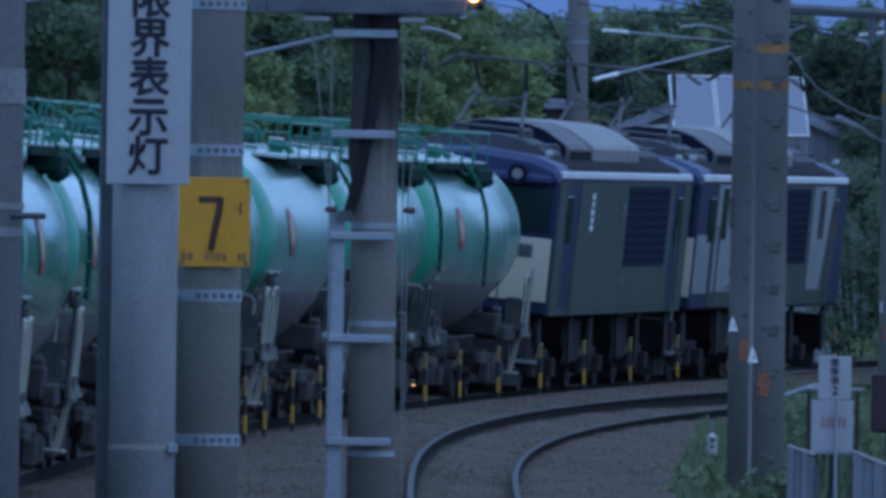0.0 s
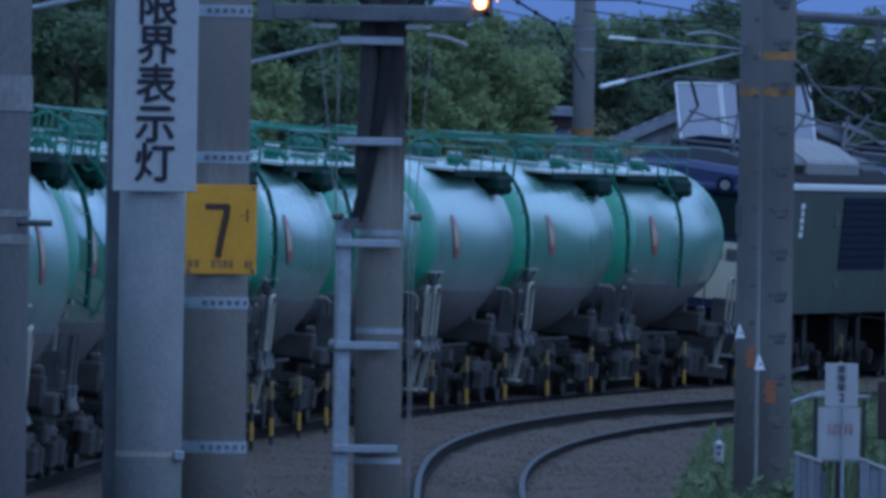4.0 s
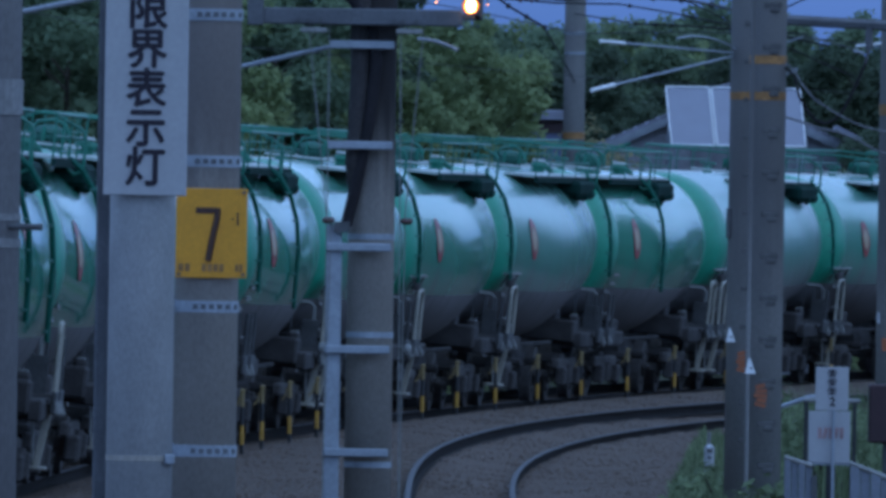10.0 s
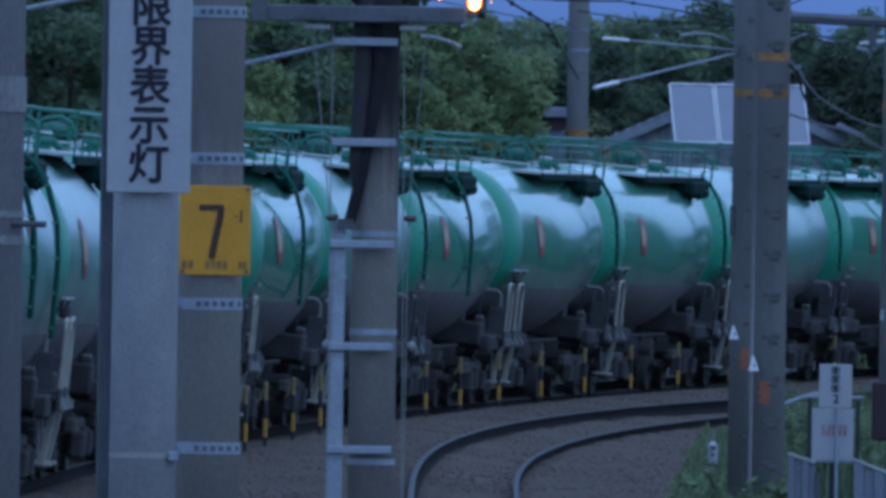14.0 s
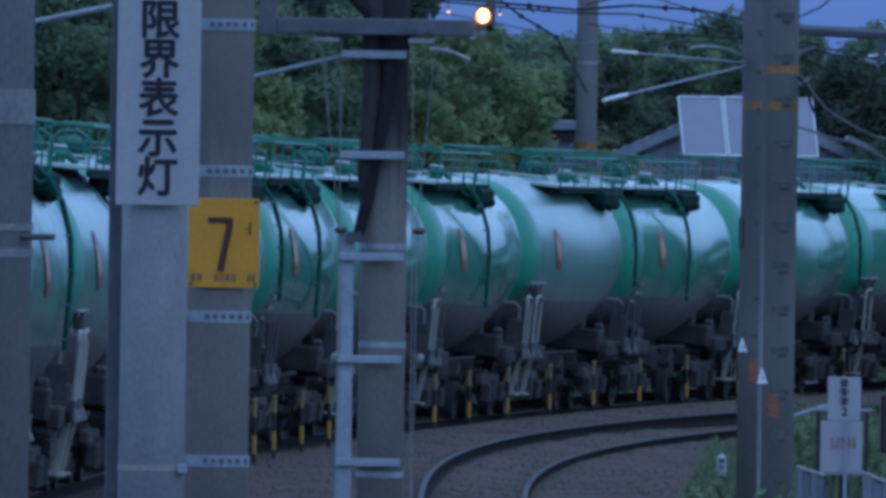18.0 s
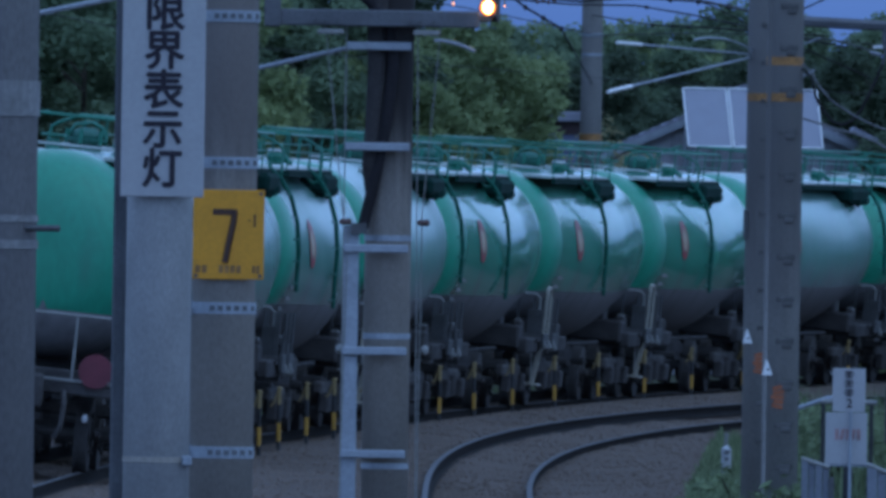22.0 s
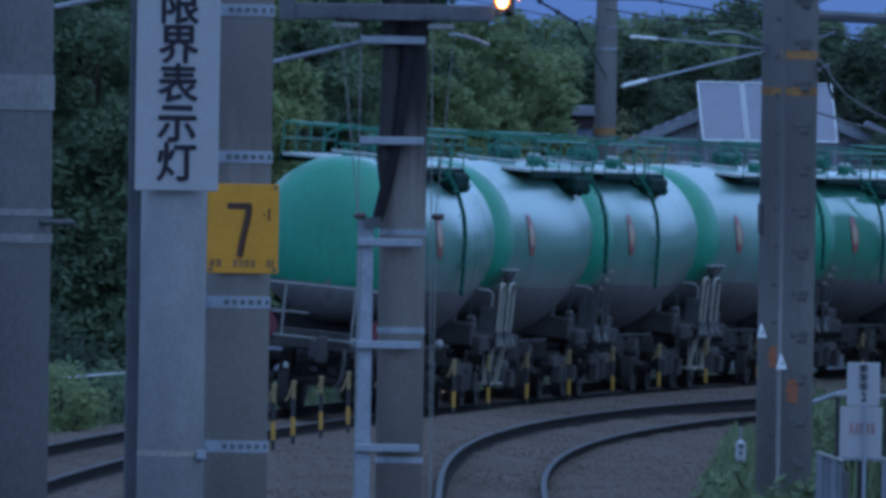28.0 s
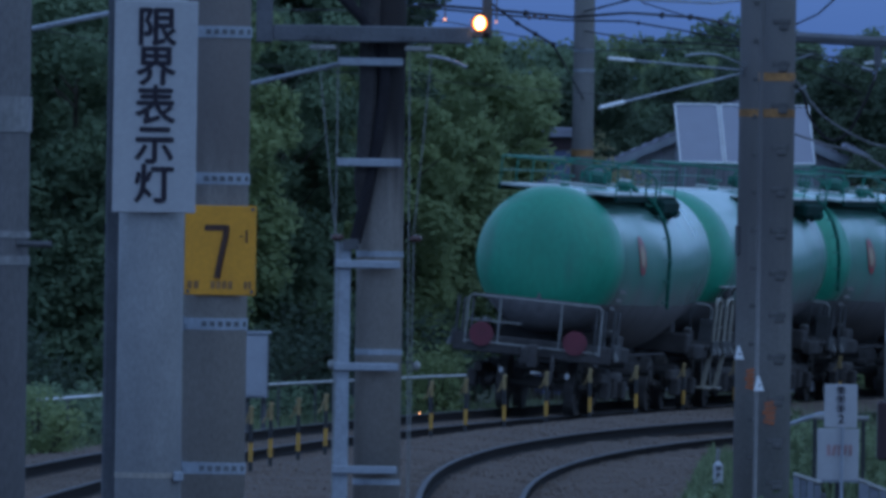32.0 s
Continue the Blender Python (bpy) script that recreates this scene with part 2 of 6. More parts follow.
TILE = mat("roof_tile", (0.23, 0.23, 0.28), 0.6, scale=3, vary=0.3, rnd=0.25)
PLANK = mat("house_board", (0.33, 0.33, 0.37), 0.8, scale=2, vary=0.3, rnd=0.15, stretch=(1, 1, 0.3))
BLUE_WALL = mat("blue_sheet", (0.10, 0.115, 0.20), 0.6, scale=2, vary=0.2)
ORANGE = mat("orange_paint", (0.37, 0.11, 0.045), 0.6, scale=9, vary=0.35)
AMBER = mat("amber_band", (0.36, 0.17, 0.055), 0.7, scale=7, vary=0.5)
MAROON = mat("maroon_paint", (0.034, 0.011, 0.014), 0.6, scale=4, vary=0.3)
FENCE_GREY = mat("fence_sheet", (0.17, 0.185, 0.22), 0.6, scale=3, vary=0.25)
CABINET = mat("cabinet_grey", (0.30, 0.32, 0.36), 0.5, scale=3, vary=0.15)


def grime_and_shade(m, dark, clean, full, stretch, most=1.0, ends=None, own=None):
    """Dirt and painted shade over a surface in ragged streaks, none at the height clean, thickest at the height full;
    ends: how far along y it reaches; own: the share on a clean wagon.
    """
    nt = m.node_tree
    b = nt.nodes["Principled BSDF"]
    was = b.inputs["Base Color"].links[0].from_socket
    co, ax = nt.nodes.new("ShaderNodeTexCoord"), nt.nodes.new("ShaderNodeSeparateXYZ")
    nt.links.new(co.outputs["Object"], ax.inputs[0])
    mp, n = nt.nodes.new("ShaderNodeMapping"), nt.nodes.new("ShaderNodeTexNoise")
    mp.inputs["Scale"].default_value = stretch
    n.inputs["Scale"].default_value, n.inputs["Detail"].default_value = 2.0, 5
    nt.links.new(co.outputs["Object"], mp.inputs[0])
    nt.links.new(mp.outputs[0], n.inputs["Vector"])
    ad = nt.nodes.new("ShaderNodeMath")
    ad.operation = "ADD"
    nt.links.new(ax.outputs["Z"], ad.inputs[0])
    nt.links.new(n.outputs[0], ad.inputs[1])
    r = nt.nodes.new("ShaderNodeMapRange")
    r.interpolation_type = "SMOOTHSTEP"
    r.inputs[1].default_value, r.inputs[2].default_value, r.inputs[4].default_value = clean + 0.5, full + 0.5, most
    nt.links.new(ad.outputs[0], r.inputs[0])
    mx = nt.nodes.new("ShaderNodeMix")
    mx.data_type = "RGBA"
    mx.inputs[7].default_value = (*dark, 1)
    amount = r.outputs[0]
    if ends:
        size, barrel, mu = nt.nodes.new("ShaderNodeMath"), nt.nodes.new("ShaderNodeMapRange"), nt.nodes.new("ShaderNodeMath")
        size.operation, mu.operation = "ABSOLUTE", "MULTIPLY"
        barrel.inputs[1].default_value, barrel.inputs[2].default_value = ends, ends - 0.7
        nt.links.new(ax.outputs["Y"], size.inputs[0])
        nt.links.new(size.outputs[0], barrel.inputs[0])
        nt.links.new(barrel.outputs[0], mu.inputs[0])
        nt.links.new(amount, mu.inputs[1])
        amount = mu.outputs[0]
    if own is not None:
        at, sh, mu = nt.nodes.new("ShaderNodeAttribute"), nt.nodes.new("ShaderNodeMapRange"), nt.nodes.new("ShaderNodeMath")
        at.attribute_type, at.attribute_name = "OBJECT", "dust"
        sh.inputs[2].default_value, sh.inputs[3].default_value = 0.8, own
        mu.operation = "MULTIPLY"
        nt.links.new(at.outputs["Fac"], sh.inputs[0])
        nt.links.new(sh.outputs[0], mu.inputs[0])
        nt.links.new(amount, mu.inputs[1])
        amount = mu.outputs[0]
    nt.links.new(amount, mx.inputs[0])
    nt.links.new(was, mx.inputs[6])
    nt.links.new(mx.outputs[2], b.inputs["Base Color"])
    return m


SOOT = mat("sooty_concrete", (0.32, 0.285, 0.255), 0.85, scale=2.2, vary=0.22, bump=0.15, fine=60, stretch=(1, 1, 0.5), gloss=0.2)
grime_and_shade(SOOT, (0.030, 0.026, 0.026), 2.9, 3.95, (5, 5, 0.3))
NUMBERED = mat("stained_concrete", (0.305, 0.275, 0.25), 0.85, scale=2.2, vary=0.22, bump=0.15, fine=60, stretch=(1, 1, 0.5), gloss=0.2)
grime_and_shade(NUMBERED, (0.12, 0.10, 0.098), 3.0, 3.7, (6, 6, 0.4), 0.65)
NUMERAL = mat("numeral_brown", (0.060, 0.022, 0.012), 0.6, scale=6, vary=0.2)
# Striped and edge poles: darker towards the top.
grime_and_shade(CONCRETE, (0.115, 0.108, 0.106), 1.9, 3.5, (5, 5, 0.35), 0.8)
# Low on the barrels: dirt, with the shade of their undersides painted in.
grime_and_shade(TANK_GREEN, (0.082, 0.090, 0.090), 2.35, 1.65, (1.2, 1.2, 0.6), 0.9, 5.9, 0.45)
grime_and_shade(TANK_GREY, (0.075, 0.068, 0.068), 2.20, 1.35, (1.2, 1.2, 0.6), 0.6, 5.9)


def dust_and_sheen(m, color, ends, most):
    """A dry film of dust with painted sky sheen on the barrel, thick on some wagons (their own number "dust") and thin
    on others; it dulls the varnish.
    """
    nt = m.node_tree
    b = nt.nodes["Principled BSDF"]
    was = b.inputs["Base Color"].links[0].from_socket
    at = nt.nodes.new("ShaderNodeAttribute")
    at.attribute_type, at.attribute_name = "OBJECT", "dust"
    co, ax = nt.nodes.new("ShaderNodeTexCoord"), nt.nodes.new("ShaderNodeSeparateXYZ")
    nt.links.new(co.outputs["Object"], ax.inputs[0])
    size = nt.nodes.new("ShaderNodeMath")
    size.operation = "ABSOLUTE"
    nt.links.new(ax.outputs["Y"], size.inputs[0])
    barrel = nt.nodes.new("ShaderNodeMapRange")
    barrel.interpolation_type = "SMOOTHSTEP"
    barrel.inputs[1].default_value, barrel.inputs[2].default_value = ends, ends - 0.3
    nt.links.new(size.outputs[0], barrel.inputs[0])
    n = nt.nodes.new("ShaderNodeTexNoise")
    n.inputs["Scale"].default_value, n.inputs["Detail"].default_value = 0.9, 5
    nt.links.new(co.outputs["Object"], n.inputs["Vector"])
    spots = nt.nodes.new("ShaderNodeMapRange")
    spots.inputs[1].default_value, spots.inputs[2].default_value, spots.inputs[3].default_value, spots.inputs[4].default_value = 0.3, 0.7, 0.65, 1.0
    nt.links.new(n.outputs[0], spots.inputs[0])
    thick = barrel.outputs[0]
    for other in (at.outputs["Fac"], spots.outputs[0]):
        mu = nt.nodes.new("ShaderNodeMath")
        mu.operation = "MULTIPLY"
        nt.links.new(thick, mu.inputs[0])
        nt.links.new(other, mu.inputs[1])
        thick = mu.outputs[0]
    share = nt.nodes.new("ShaderNodeMath")
    share.operation = "MULTIPLY"
    share.inputs[1].default_value = most
    nt.links.new(thick, share.inputs[0])
    mx = nt.nodes.new("ShaderNodeMix")
    mx.data_type = "RGBA"
    mx.inputs[7].default_value = (*color, 1)
    nt.links.new(share.outputs[0], mx.inputs[0])
    nt.links.new(was, mx.inputs[6])
    nt.links.new(mx.outputs[2], b.inputs["Base Color"])
    dull = nt.nodes.new("ShaderNodeMapRange")
    dull.inputs[2].default_value, dull.inputs[3].default_value, dull.inputs[4].default_value = 0.8, 0.07, 0.26
    nt.links.new(thick, dull.inputs[0])
    bare = nt.nodes.new("ShaderNodeMix")
    bare.inputs[2].default_value = 0.5
    nt.links.new(barrel.outputs[0], bare.inputs[0])
    nt.links.new(dull.outputs[0], bare.inputs[3])
    nt.links.new(bare.outputs[0], b.inputs["Coat Roughness"])


# Pale bluish, so the dust also carries part of the sky's reflection as colour.
dust_and_sheen(TANK_GREEN, (0.245, 0.315, 0.335), 5.45, 0.72)
LAMP_RIM = glow("lamp_rim", (1.0, 0.30, 0.06), 1.3)
SMALL_LAMP = glow("small_lamp", (1.0, 0.40, 0.15), 2.5)
LAMP = glow("sodium_lamp", (1.0, 0.58, 0.22), 14.0)


# ---- building blocks ----
def part(name, bm, material, parent=None, label="", smooth=False):
    """Links a bmesh or mesh as one object under a thing."""
    if isinstance(bm, bpy.types.Mesh):
        me = bm
    else:
        me = bpy.data.meshes.new(name)
        bm.to_mesh(me)
        bm.free()
    if material is not None and not me.materials:
        me.materials.append(material)
    if smooth:
        for p in me.polygons:
            p.use_smooth = True
    ob = new(name, me)
    if parent is not None:
        ob.parent = parent
    if label:
        ob["label"] = label
    return ob


def thing(name, label, category, m=None, group="", kind=""):
    ob = new(name)
    ob.empty_display_size = 0.2
    if m is not None:
        ob.matrix_basis = m
    return tagged(ob, label, category, group, kind)


def box(bm, c, size, rot=None, bevel=0.0):
    m = Matrix.Translation(c) @ (rot.to_4x4() if rot else Matrix()) @ Matrix.Diagonal((*size, 1))
    r = bmesh.ops.create_cube(bm, size=1, matrix=m)
    if bevel:
        es = list({e for v in r["verts"] for e in v.link_edges})
        bmesh.ops.bevel(bm, geom=es, offset=bevel, segments=1, affect="EDGES")
    return bm


def rod(bm, a, b, r, r2=None, seg=8, caps=True):
    a, b = Vector(a), Vector(b)
    d = b - a
    q = d.to_track_quat("Z", "Y").to_matrix().to_4x4()
    bmesh.ops.create_cone(bm, cap_ends=caps, segments=seg, radius1=r, radius2=r if r2 is None else r2, depth=d.length,
                          matrix=Matrix.Translation((a + b) / 2) @ q)
    return bm


def pipe(bm, pts, r, seg=6, r2=None):
    """One continuous tube through some places, tapering from r to r2."""
    pts = [Vector(p) for p in pts]
    rings, side = [], None
    for i, p in enumerate(pts):
        d = (pts[min(i + 1, len(pts) - 1)] - pts[max(i - 1, 0)]).normalized()
        if side is None:
            side = d.orthogonal().normalized()
        side = (side - d * side.dot(d)).normalized()
        o = d.cross(side)
        q = r if r2 is None else r + (r2 - r) * i / (len(pts) - 1)
        rings.append([bm.verts.new(p + (side * math.cos(6.2832 * k / seg) + o * math.sin(6.2832 * k / seg)) * q) for k in range(seg)])
    for u, v in zip(rings[:-1], rings[1:]):
        for k in range(seg):
            bm.faces.new((u[k], u[(k + 1) % seg], v[(k + 1) % seg], v[k]))
    bm.faces.new(rings[0][::-1])
    bm.faces.new(rings[-1])
    return bm


def ball(bm, c, r, sub=2, scale=(1, 1, 1)):
    bmesh.ops.create_icosphere(bm, subdivisions=sub, radius=r, matrix=Matrix.Translation(c) @ Matrix.Diagonal((*scale, 1)))
    return bm


def B():
    return bmesh.new()


def one(fn, *a, **k):
    """A new bmesh with one shape in it."""
    return fn(bmesh.new(), *a, **k)


def raw(name, verts, faces):
    me = bpy.data.meshes.new(name)
    me.from_pydata(verts, [], faces)
    me.update()
    return me


# ---- the line of the main track ----
ARC = np.linspace(-180, 400, 1161)
TURN = 0.023 + 0.000872 * ARC + 0.00000405 * ARC ** 2
STEP = ARC[1] - ARC[0]
LINE_X = np.concatenate([[0], np.cumsum((np.sin(TURN[1:]) + np.sin(TURN[:-1])) / 2 * STEP)])
LINE_Y = np.concatenate([[0], np.cumsum((np.cos(TURN[1:]) + np.cos(TURN[:-1])) / 2 * STEP)])
LINE_X += -4.969 - LINE_X[360]
LINE_Y += 176.7 - LINE_Y[360]
CANT = 0.09


def along(s, lat=0.0, z=0.0):
    """A place beside the main track: s metres along it, lat to its right, at the height z."""
    a = np.interp(s, ARC, TURN)
    return Vector((np.interp(s, ARC, LINE_X) + math.cos(a) * lat, np.interp(s, ARC, LINE_Y) - math.sin(a) * lat, z))


def on_rails(s):
    """The pose of a vehicle whose middle is at s, leaning into the curve."""
    p = along(s, 0, 0.5335 * math.sin(CANT))
    return pose(*p, 0, math.degrees(CANT), -math.degrees(np.interp(s, ARC, TURN)))


def tail_at(t):
    """Where the middle of the last wagon is at t seconds."""
    return 0.02757 * t * t + 6.227 * t - 136.54 + 3.6


# the near track: its outer rail
NEAR_Y = np.arange(40, 300, 2.0)
NEAR_X = np.where(NEAR_Y > 165, 7.76e-6 * np.abs(NEAR_Y - 165) ** 3, 4e-4 * (NEAR_Y - 165) ** 2) - 0.22


def sweep(name, path, profile, close=True):
    """A mesh of a profile of (right, up) pairs drawn along a list of (place, heading) pairs."""
    vs, fs, n = [], [], len(profile)
    for p, a in path:
        for u, w in profile:
            vs.append((p[0] + math.cos(a) * u, p[1] - math.sin(a) * u, p[2] + w))
    for i in range(len(path) - 1):
        for j in range(n if close else n - 1):
            k = (j + 1) % n
            fs.append((i * n + j, i * n + k, (i + 1) * n + k, (i + 1) * n + j))
    return raw(name, vs, fs)


# ---- ground and tracks ----
xs = np.concatenate([np.linspace(-2600, -60, 12), np.linspace(-40, 60, 41), np.linspace(80, 2600, 12)])
ys = np.concatenate([np.linspace(-2600, -60, 12), np.linspace(-40, 460, 126), np.linspace(480, 4200, 16)])
vs = [(x, y, -0.42 + 0.05 * noise.noise((x * 0.3, y * 0.3, 0)) + (0.2 * noise.noise((x * 0.01, y * 0.01, 3)) if abs(x) > 60 else 0)) for y in ys for x in xs]
nx = len(xs)
fs = [(j * nx + i, j * nx + i + 1, (j + 1) * nx + i + 1, (j + 1) * nx + i) for j in range(len(ys) - 1) for i in range(nx - 1)]
ground = part("ground", raw("ground", vs, fs), EARTH)
tagged(ground, "flat grassy earth beside the railway", "ground", kind="structure")

BED = [(-9, -0.75), (-7, -0.42), (-5.5, -0.36), (-4.5, -0.33), (-3.5, -0.27), (-2.6, -0.2), (-2.0, -0.1), (-1.5, -0.05), (-1.0, -0.04), (-0.53, -0.04), (0, -0.09),
       (0.53, -0.14), (0.9, -0.13), (1.3, -0.10), (1.6, -0.02), (1.9, 0.05), (2.25, 0.075), (2.6, 0.075), (3.1, 0.05), (3.6, 0.04), (4.0, 0.035), (4.4, 0.03),
       (5, -0.05), (5.6, -0.10), (6.2, -0.10), (6.8, -0.07), (7.5, -0.02), (8.5, -0.05), (10, -0.12), (12, -0.3), (14, -0.75)]
vs, fs = [], []
stations = list(np.arange(-170, 10, 4.0)) + list(np.arange(10, 140, 0.8)) + list(np.arange(140, 390, 5.0))
for s in stations:
    for lat, z in BED:
        p = along(s, lat, z)
        k = 0.03 if abs(lat) > 0.6 else 0.008
        p.z += k * noise.noise((p.x * 1.1, p.y * 0.7, 1)) + k * 0.5 * noise.noise((p.x * 4, p.y * 3, 5))
        vs.append(tuple(p))
nb = len(BED)
fs = [(i * nb + j, i * nb + j + 1, (i + 1) * nb + j + 1, (i + 1) * nb + j) for i in range(len(stations) - 1) for j in range(nb - 1)]
bed = part("trackbed", raw("trackbed", vs, fs), BALLAST, smooth=True)
tagged(bed, "brownish grey crushed stone ballast under two tracks", "ballast", kind="structure")

RAIL_FORM = [(-0.062, -0.153), (0.062, -0.153), (0.062, -0.14), (0.012, -0.122), (0.012, -0.045), (0.033, -0.036), (0.033, -0.004), (-0.033, -0.004),
             (-0.033, -0.036), (-0.012, -0.045), (-0.012, -0.122), (-0.062, -0.14)]
HEAD_FORM = [(0.031, -0.003), (0.024, 0.001), (-0.024, 0.001), (-0.031, -0.003)]
track_main = thing("track_main", "curved main line track of two rusty rails", "railway track", kind="structure")
track_near = thing("track_near", "curved rusty siding track in ballast", "railway track", kind="structure")
for lat, z in ((-0.5335, 0.096), (0.5335, 0.0)):
    path = [(along(s, lat, z), np.interp(s, ARC, TURN)) for s in np.arange(-170, 390, 1.5)]
    r = part("rail", sweep("rail", path, RAIL_FORM), RAIL, track_main)
    part("rail_head", sweep("rail_head", path, HEAD_FORM, False), RAIL_TOP, r, "worn bright running surface")
near_turn = np.arctan(np.gradient(NEAR_X, NEAR_Y))
for lat, z in ((0, 0.175), (1.067, 0.03)):
    path = [(Vector((x + math.cos(a) * lat, y - math.sin(a) * lat, z)), a) for x, y, a in zip(NEAR_X, NEAR_Y, near_turn)]
    r = part("rail", sweep("rail", path, RAIL_FORM), RAIL, track_near)
    part("rail_head", sweep("rail_head", path, HEAD_FORM, False), RAIL_TOP, r, "worn bright running surface")
slab = one(box, (0, 0, 0), (2.0, 0.24, 0.14), bevel=0.015)
slab_mesh = bpy.data.meshes.new("sleeper")
slab.to_mesh(slab_mesh)
for s in np.arange(5, 140, 0.6):
    ob = part("sleeper", slab_mesh, SLEEPER, track_main)
    ob.matrix_basis = pose(*along(s, 0, -0.155), 0, math.degrees(CANT), -math.degrees(np.interp(s, ARC, TURN)))
for y in np.arange(150, 262, 0.6):
    a = float(np.interp(y, NEAR_Y, near_turn))
    x = float(np.interp(y, NEAR_Y, NEAR_X)) + math.cos(a) * 0.5335
    ob = part("sleeper", slab_mesh, SLEEPER, track_near)
    ob.matrix_basis = pose(x, y, -0.145, 0, 7.8, -math.degrees(a))


def scatter(name, n, place, size, material, seed, label, category):
    """Many small stones joined in one mesh."""
    rng = np.random.default_rng(seed)
    octa = np.array([(1, 0, 0), (-1, 0, 0), (0, 1, 0), (0, -1, 0), (0, 0, 1), (0, 0, -1)], float)
    tri = np.array([(0, 2, 4), (2, 1, 4), (1, 3, 4), (3, 0, 4), (2, 0, 5), (1, 2, 5), (3, 1, 5), (0, 3, 5)])
    vs = np.empty((n * 6, 3))
    for i in range(n):
        c = place(rng)
        q = np.array(Euler(rng.uniform(0, 6.28, 3)).to_matrix())
        vs[i * 6:i * 6 + 6] = (octa * rng.uniform(0.6, 1.2, (6, 1)) * rng.uniform(*size)) @ q.T + np.array(c)
    fs = (tri[None] + (np.arange(n) * 6)[:, None, None]).reshape(-1, 3)
    ob = part(name, raw(name, vs.tolist(), fs.tolist()), material)
    return tagged(ob, label, category, kind="stuff")


BED_LAT, BED_Z = [b[0] for b in BED], [b[1] for b in BED]


def ballast_place(rng):
    s = -26 + 151 * rng.random() ** 1.15
    lat = rng.choice([rng.uniform(0.65, 8.5), rng.uniform(-3.5, -0.65), rng.uniform(-0.4, 0.4)], p=[0.8, 0.15, 0.05])
    return along(s, lat, np.interp(lat, BED_LAT, BED_Z) + 0.003)


scatter("ballast_stones", 44000, ballast_place, (0.011, 0.025), STONE, 3, "loose crushed stones scattered over the ballast", "stones")


# ---- tank wagons ----
def half_shell(y):
    """Radius of the barrel at y metres from its middle: fuller in its middle, with rounded dished ends."""
    if y <= 5.3:
        return 1.155 + 0.185 * math.cos(math.pi / 2 * max(0.0, y - 0.4) / 4.9) ** 1.3
    return max(0.0003, 1.155 * max(0.0, 1 - (y - 5.3) ** 3.2) ** (1 / 2.8))


STATIONS = [0, 0.6, 1.2, 1.8, 2.4, 3.0, 3.6, 4.2, 4.6, 5.0, 5.3] + [5.3 + math.sin(k * math.pi / 36) for k in range(1, 18)] + [6.299, 6.2999, 6.3]
SHELL = [(-y, half_shell(y)) for y in STATIONS[:0:-1]] + [(y, half_shell(y)) for y in STATIONS]
PAINT_LINE = 1.78


def shell_at(y):
    """Radius and height of the axis of the tank at y metres from its middle."""
    r = float(np.interp(y, [p[0] for p in SHELL], [p[1] for p in SHELL]))
    full = half_shell(min(abs(y), 5.3))
    return r, 3.56 - full


def tank_shell():
    """The upper and lower parts of the barrel, divided at the line between green and grey paint."""
    out = []
    for upper in (True, False):
        vs, fs, n = [], [], 33
        for y, r in SHELL:
            _, zc = shell_at(y)
            c = math.asin(max(-0.999, min(0.999, (PAINT_LINE - zc) / max(r, 0.001)))) if r > zc - PAINT_LINE else -math.pi / 2 + 0.001
            if upper:
                th = np.linspace(c, math.pi - c, n)
            else:
                th = np.linspace(math.pi - c, 2 * math.pi + c, n)
            for t in th:
                vs.append((r * math.cos(t), y, zc + r * math.sin(t)))
        for i in range(len(SHELL) - 1):
            for j in range(n - 1):
                fs.append((i * n + j, i * n + j + 1, (i + 1) * n + j + 1, (i + 1) * n + j))
        me = raw("shell", vs, fs)
        bm = bmesh.new()
        bm.from_mesh(me)
        bmesh.ops.remove_doubles(bm, verts=bm.verts, dist=0.0008)
        bmesh.ops.recalc_face_normals(bm, faces=bm.faces)
        out.append(bm)
    return out


def patch(y0, half_y, z0, half_z, lift, inner=0.0, side=1):
    """An oval patch, or a ring, lying on the side of the tank."""
    vs, fs, n = [], [], 40
    for ring in ((inner, 1.0) if inner else (0.001, 1.0)):
        for i in range(n):
            a = 2 * math.pi * i / n
            y, z = y0 + half_y * ring * math.cos(a), z0 + half_z * ring * math.sin(a)
            r, zc = shell_at(y)
            vs.append((side * (math.sqrt(max(r * r - (z - zc) ** 2, 0.01)) + lift), y, z))
    fs = [(i, (i + 1) % n, n + (i + 1) % n, n + i) for i in range(n)]
    return raw("oval", vs, fs)


def side_line(y, z, lift):
    r, zc = shell_at(y)
    return (math.sqrt(max(r * r - (z - zc) ** 2, 0.01)) + lift, y, z)


def bogie_under(parent, y, base=0.95, iron=None, boxes=None):
    b = part("bogie", bogie_body(), iron or BOGIE, parent)
    b.location = (0, y, 0)
    for dy in (-base, base):
        w = part("wheelset", wheelset(), WHEEL, b, smooth=False)
        w.location = (0, dy, 0.43)
    for sx in (-0.95, 0.95):
        for dy in (-base, base):
            part("axle_box", one(box, (sx * 1.1, dy, 0.43), (0.16, 0.3, 0.28), bevel=0.03), boxes or UNDER, b)
        part("spring", one(rod, (sx * 1.06, 0, 0.32), (sx * 1.06, 0, 0.62), 0.11, seg=10), boxes or UNDER, b)
    return b


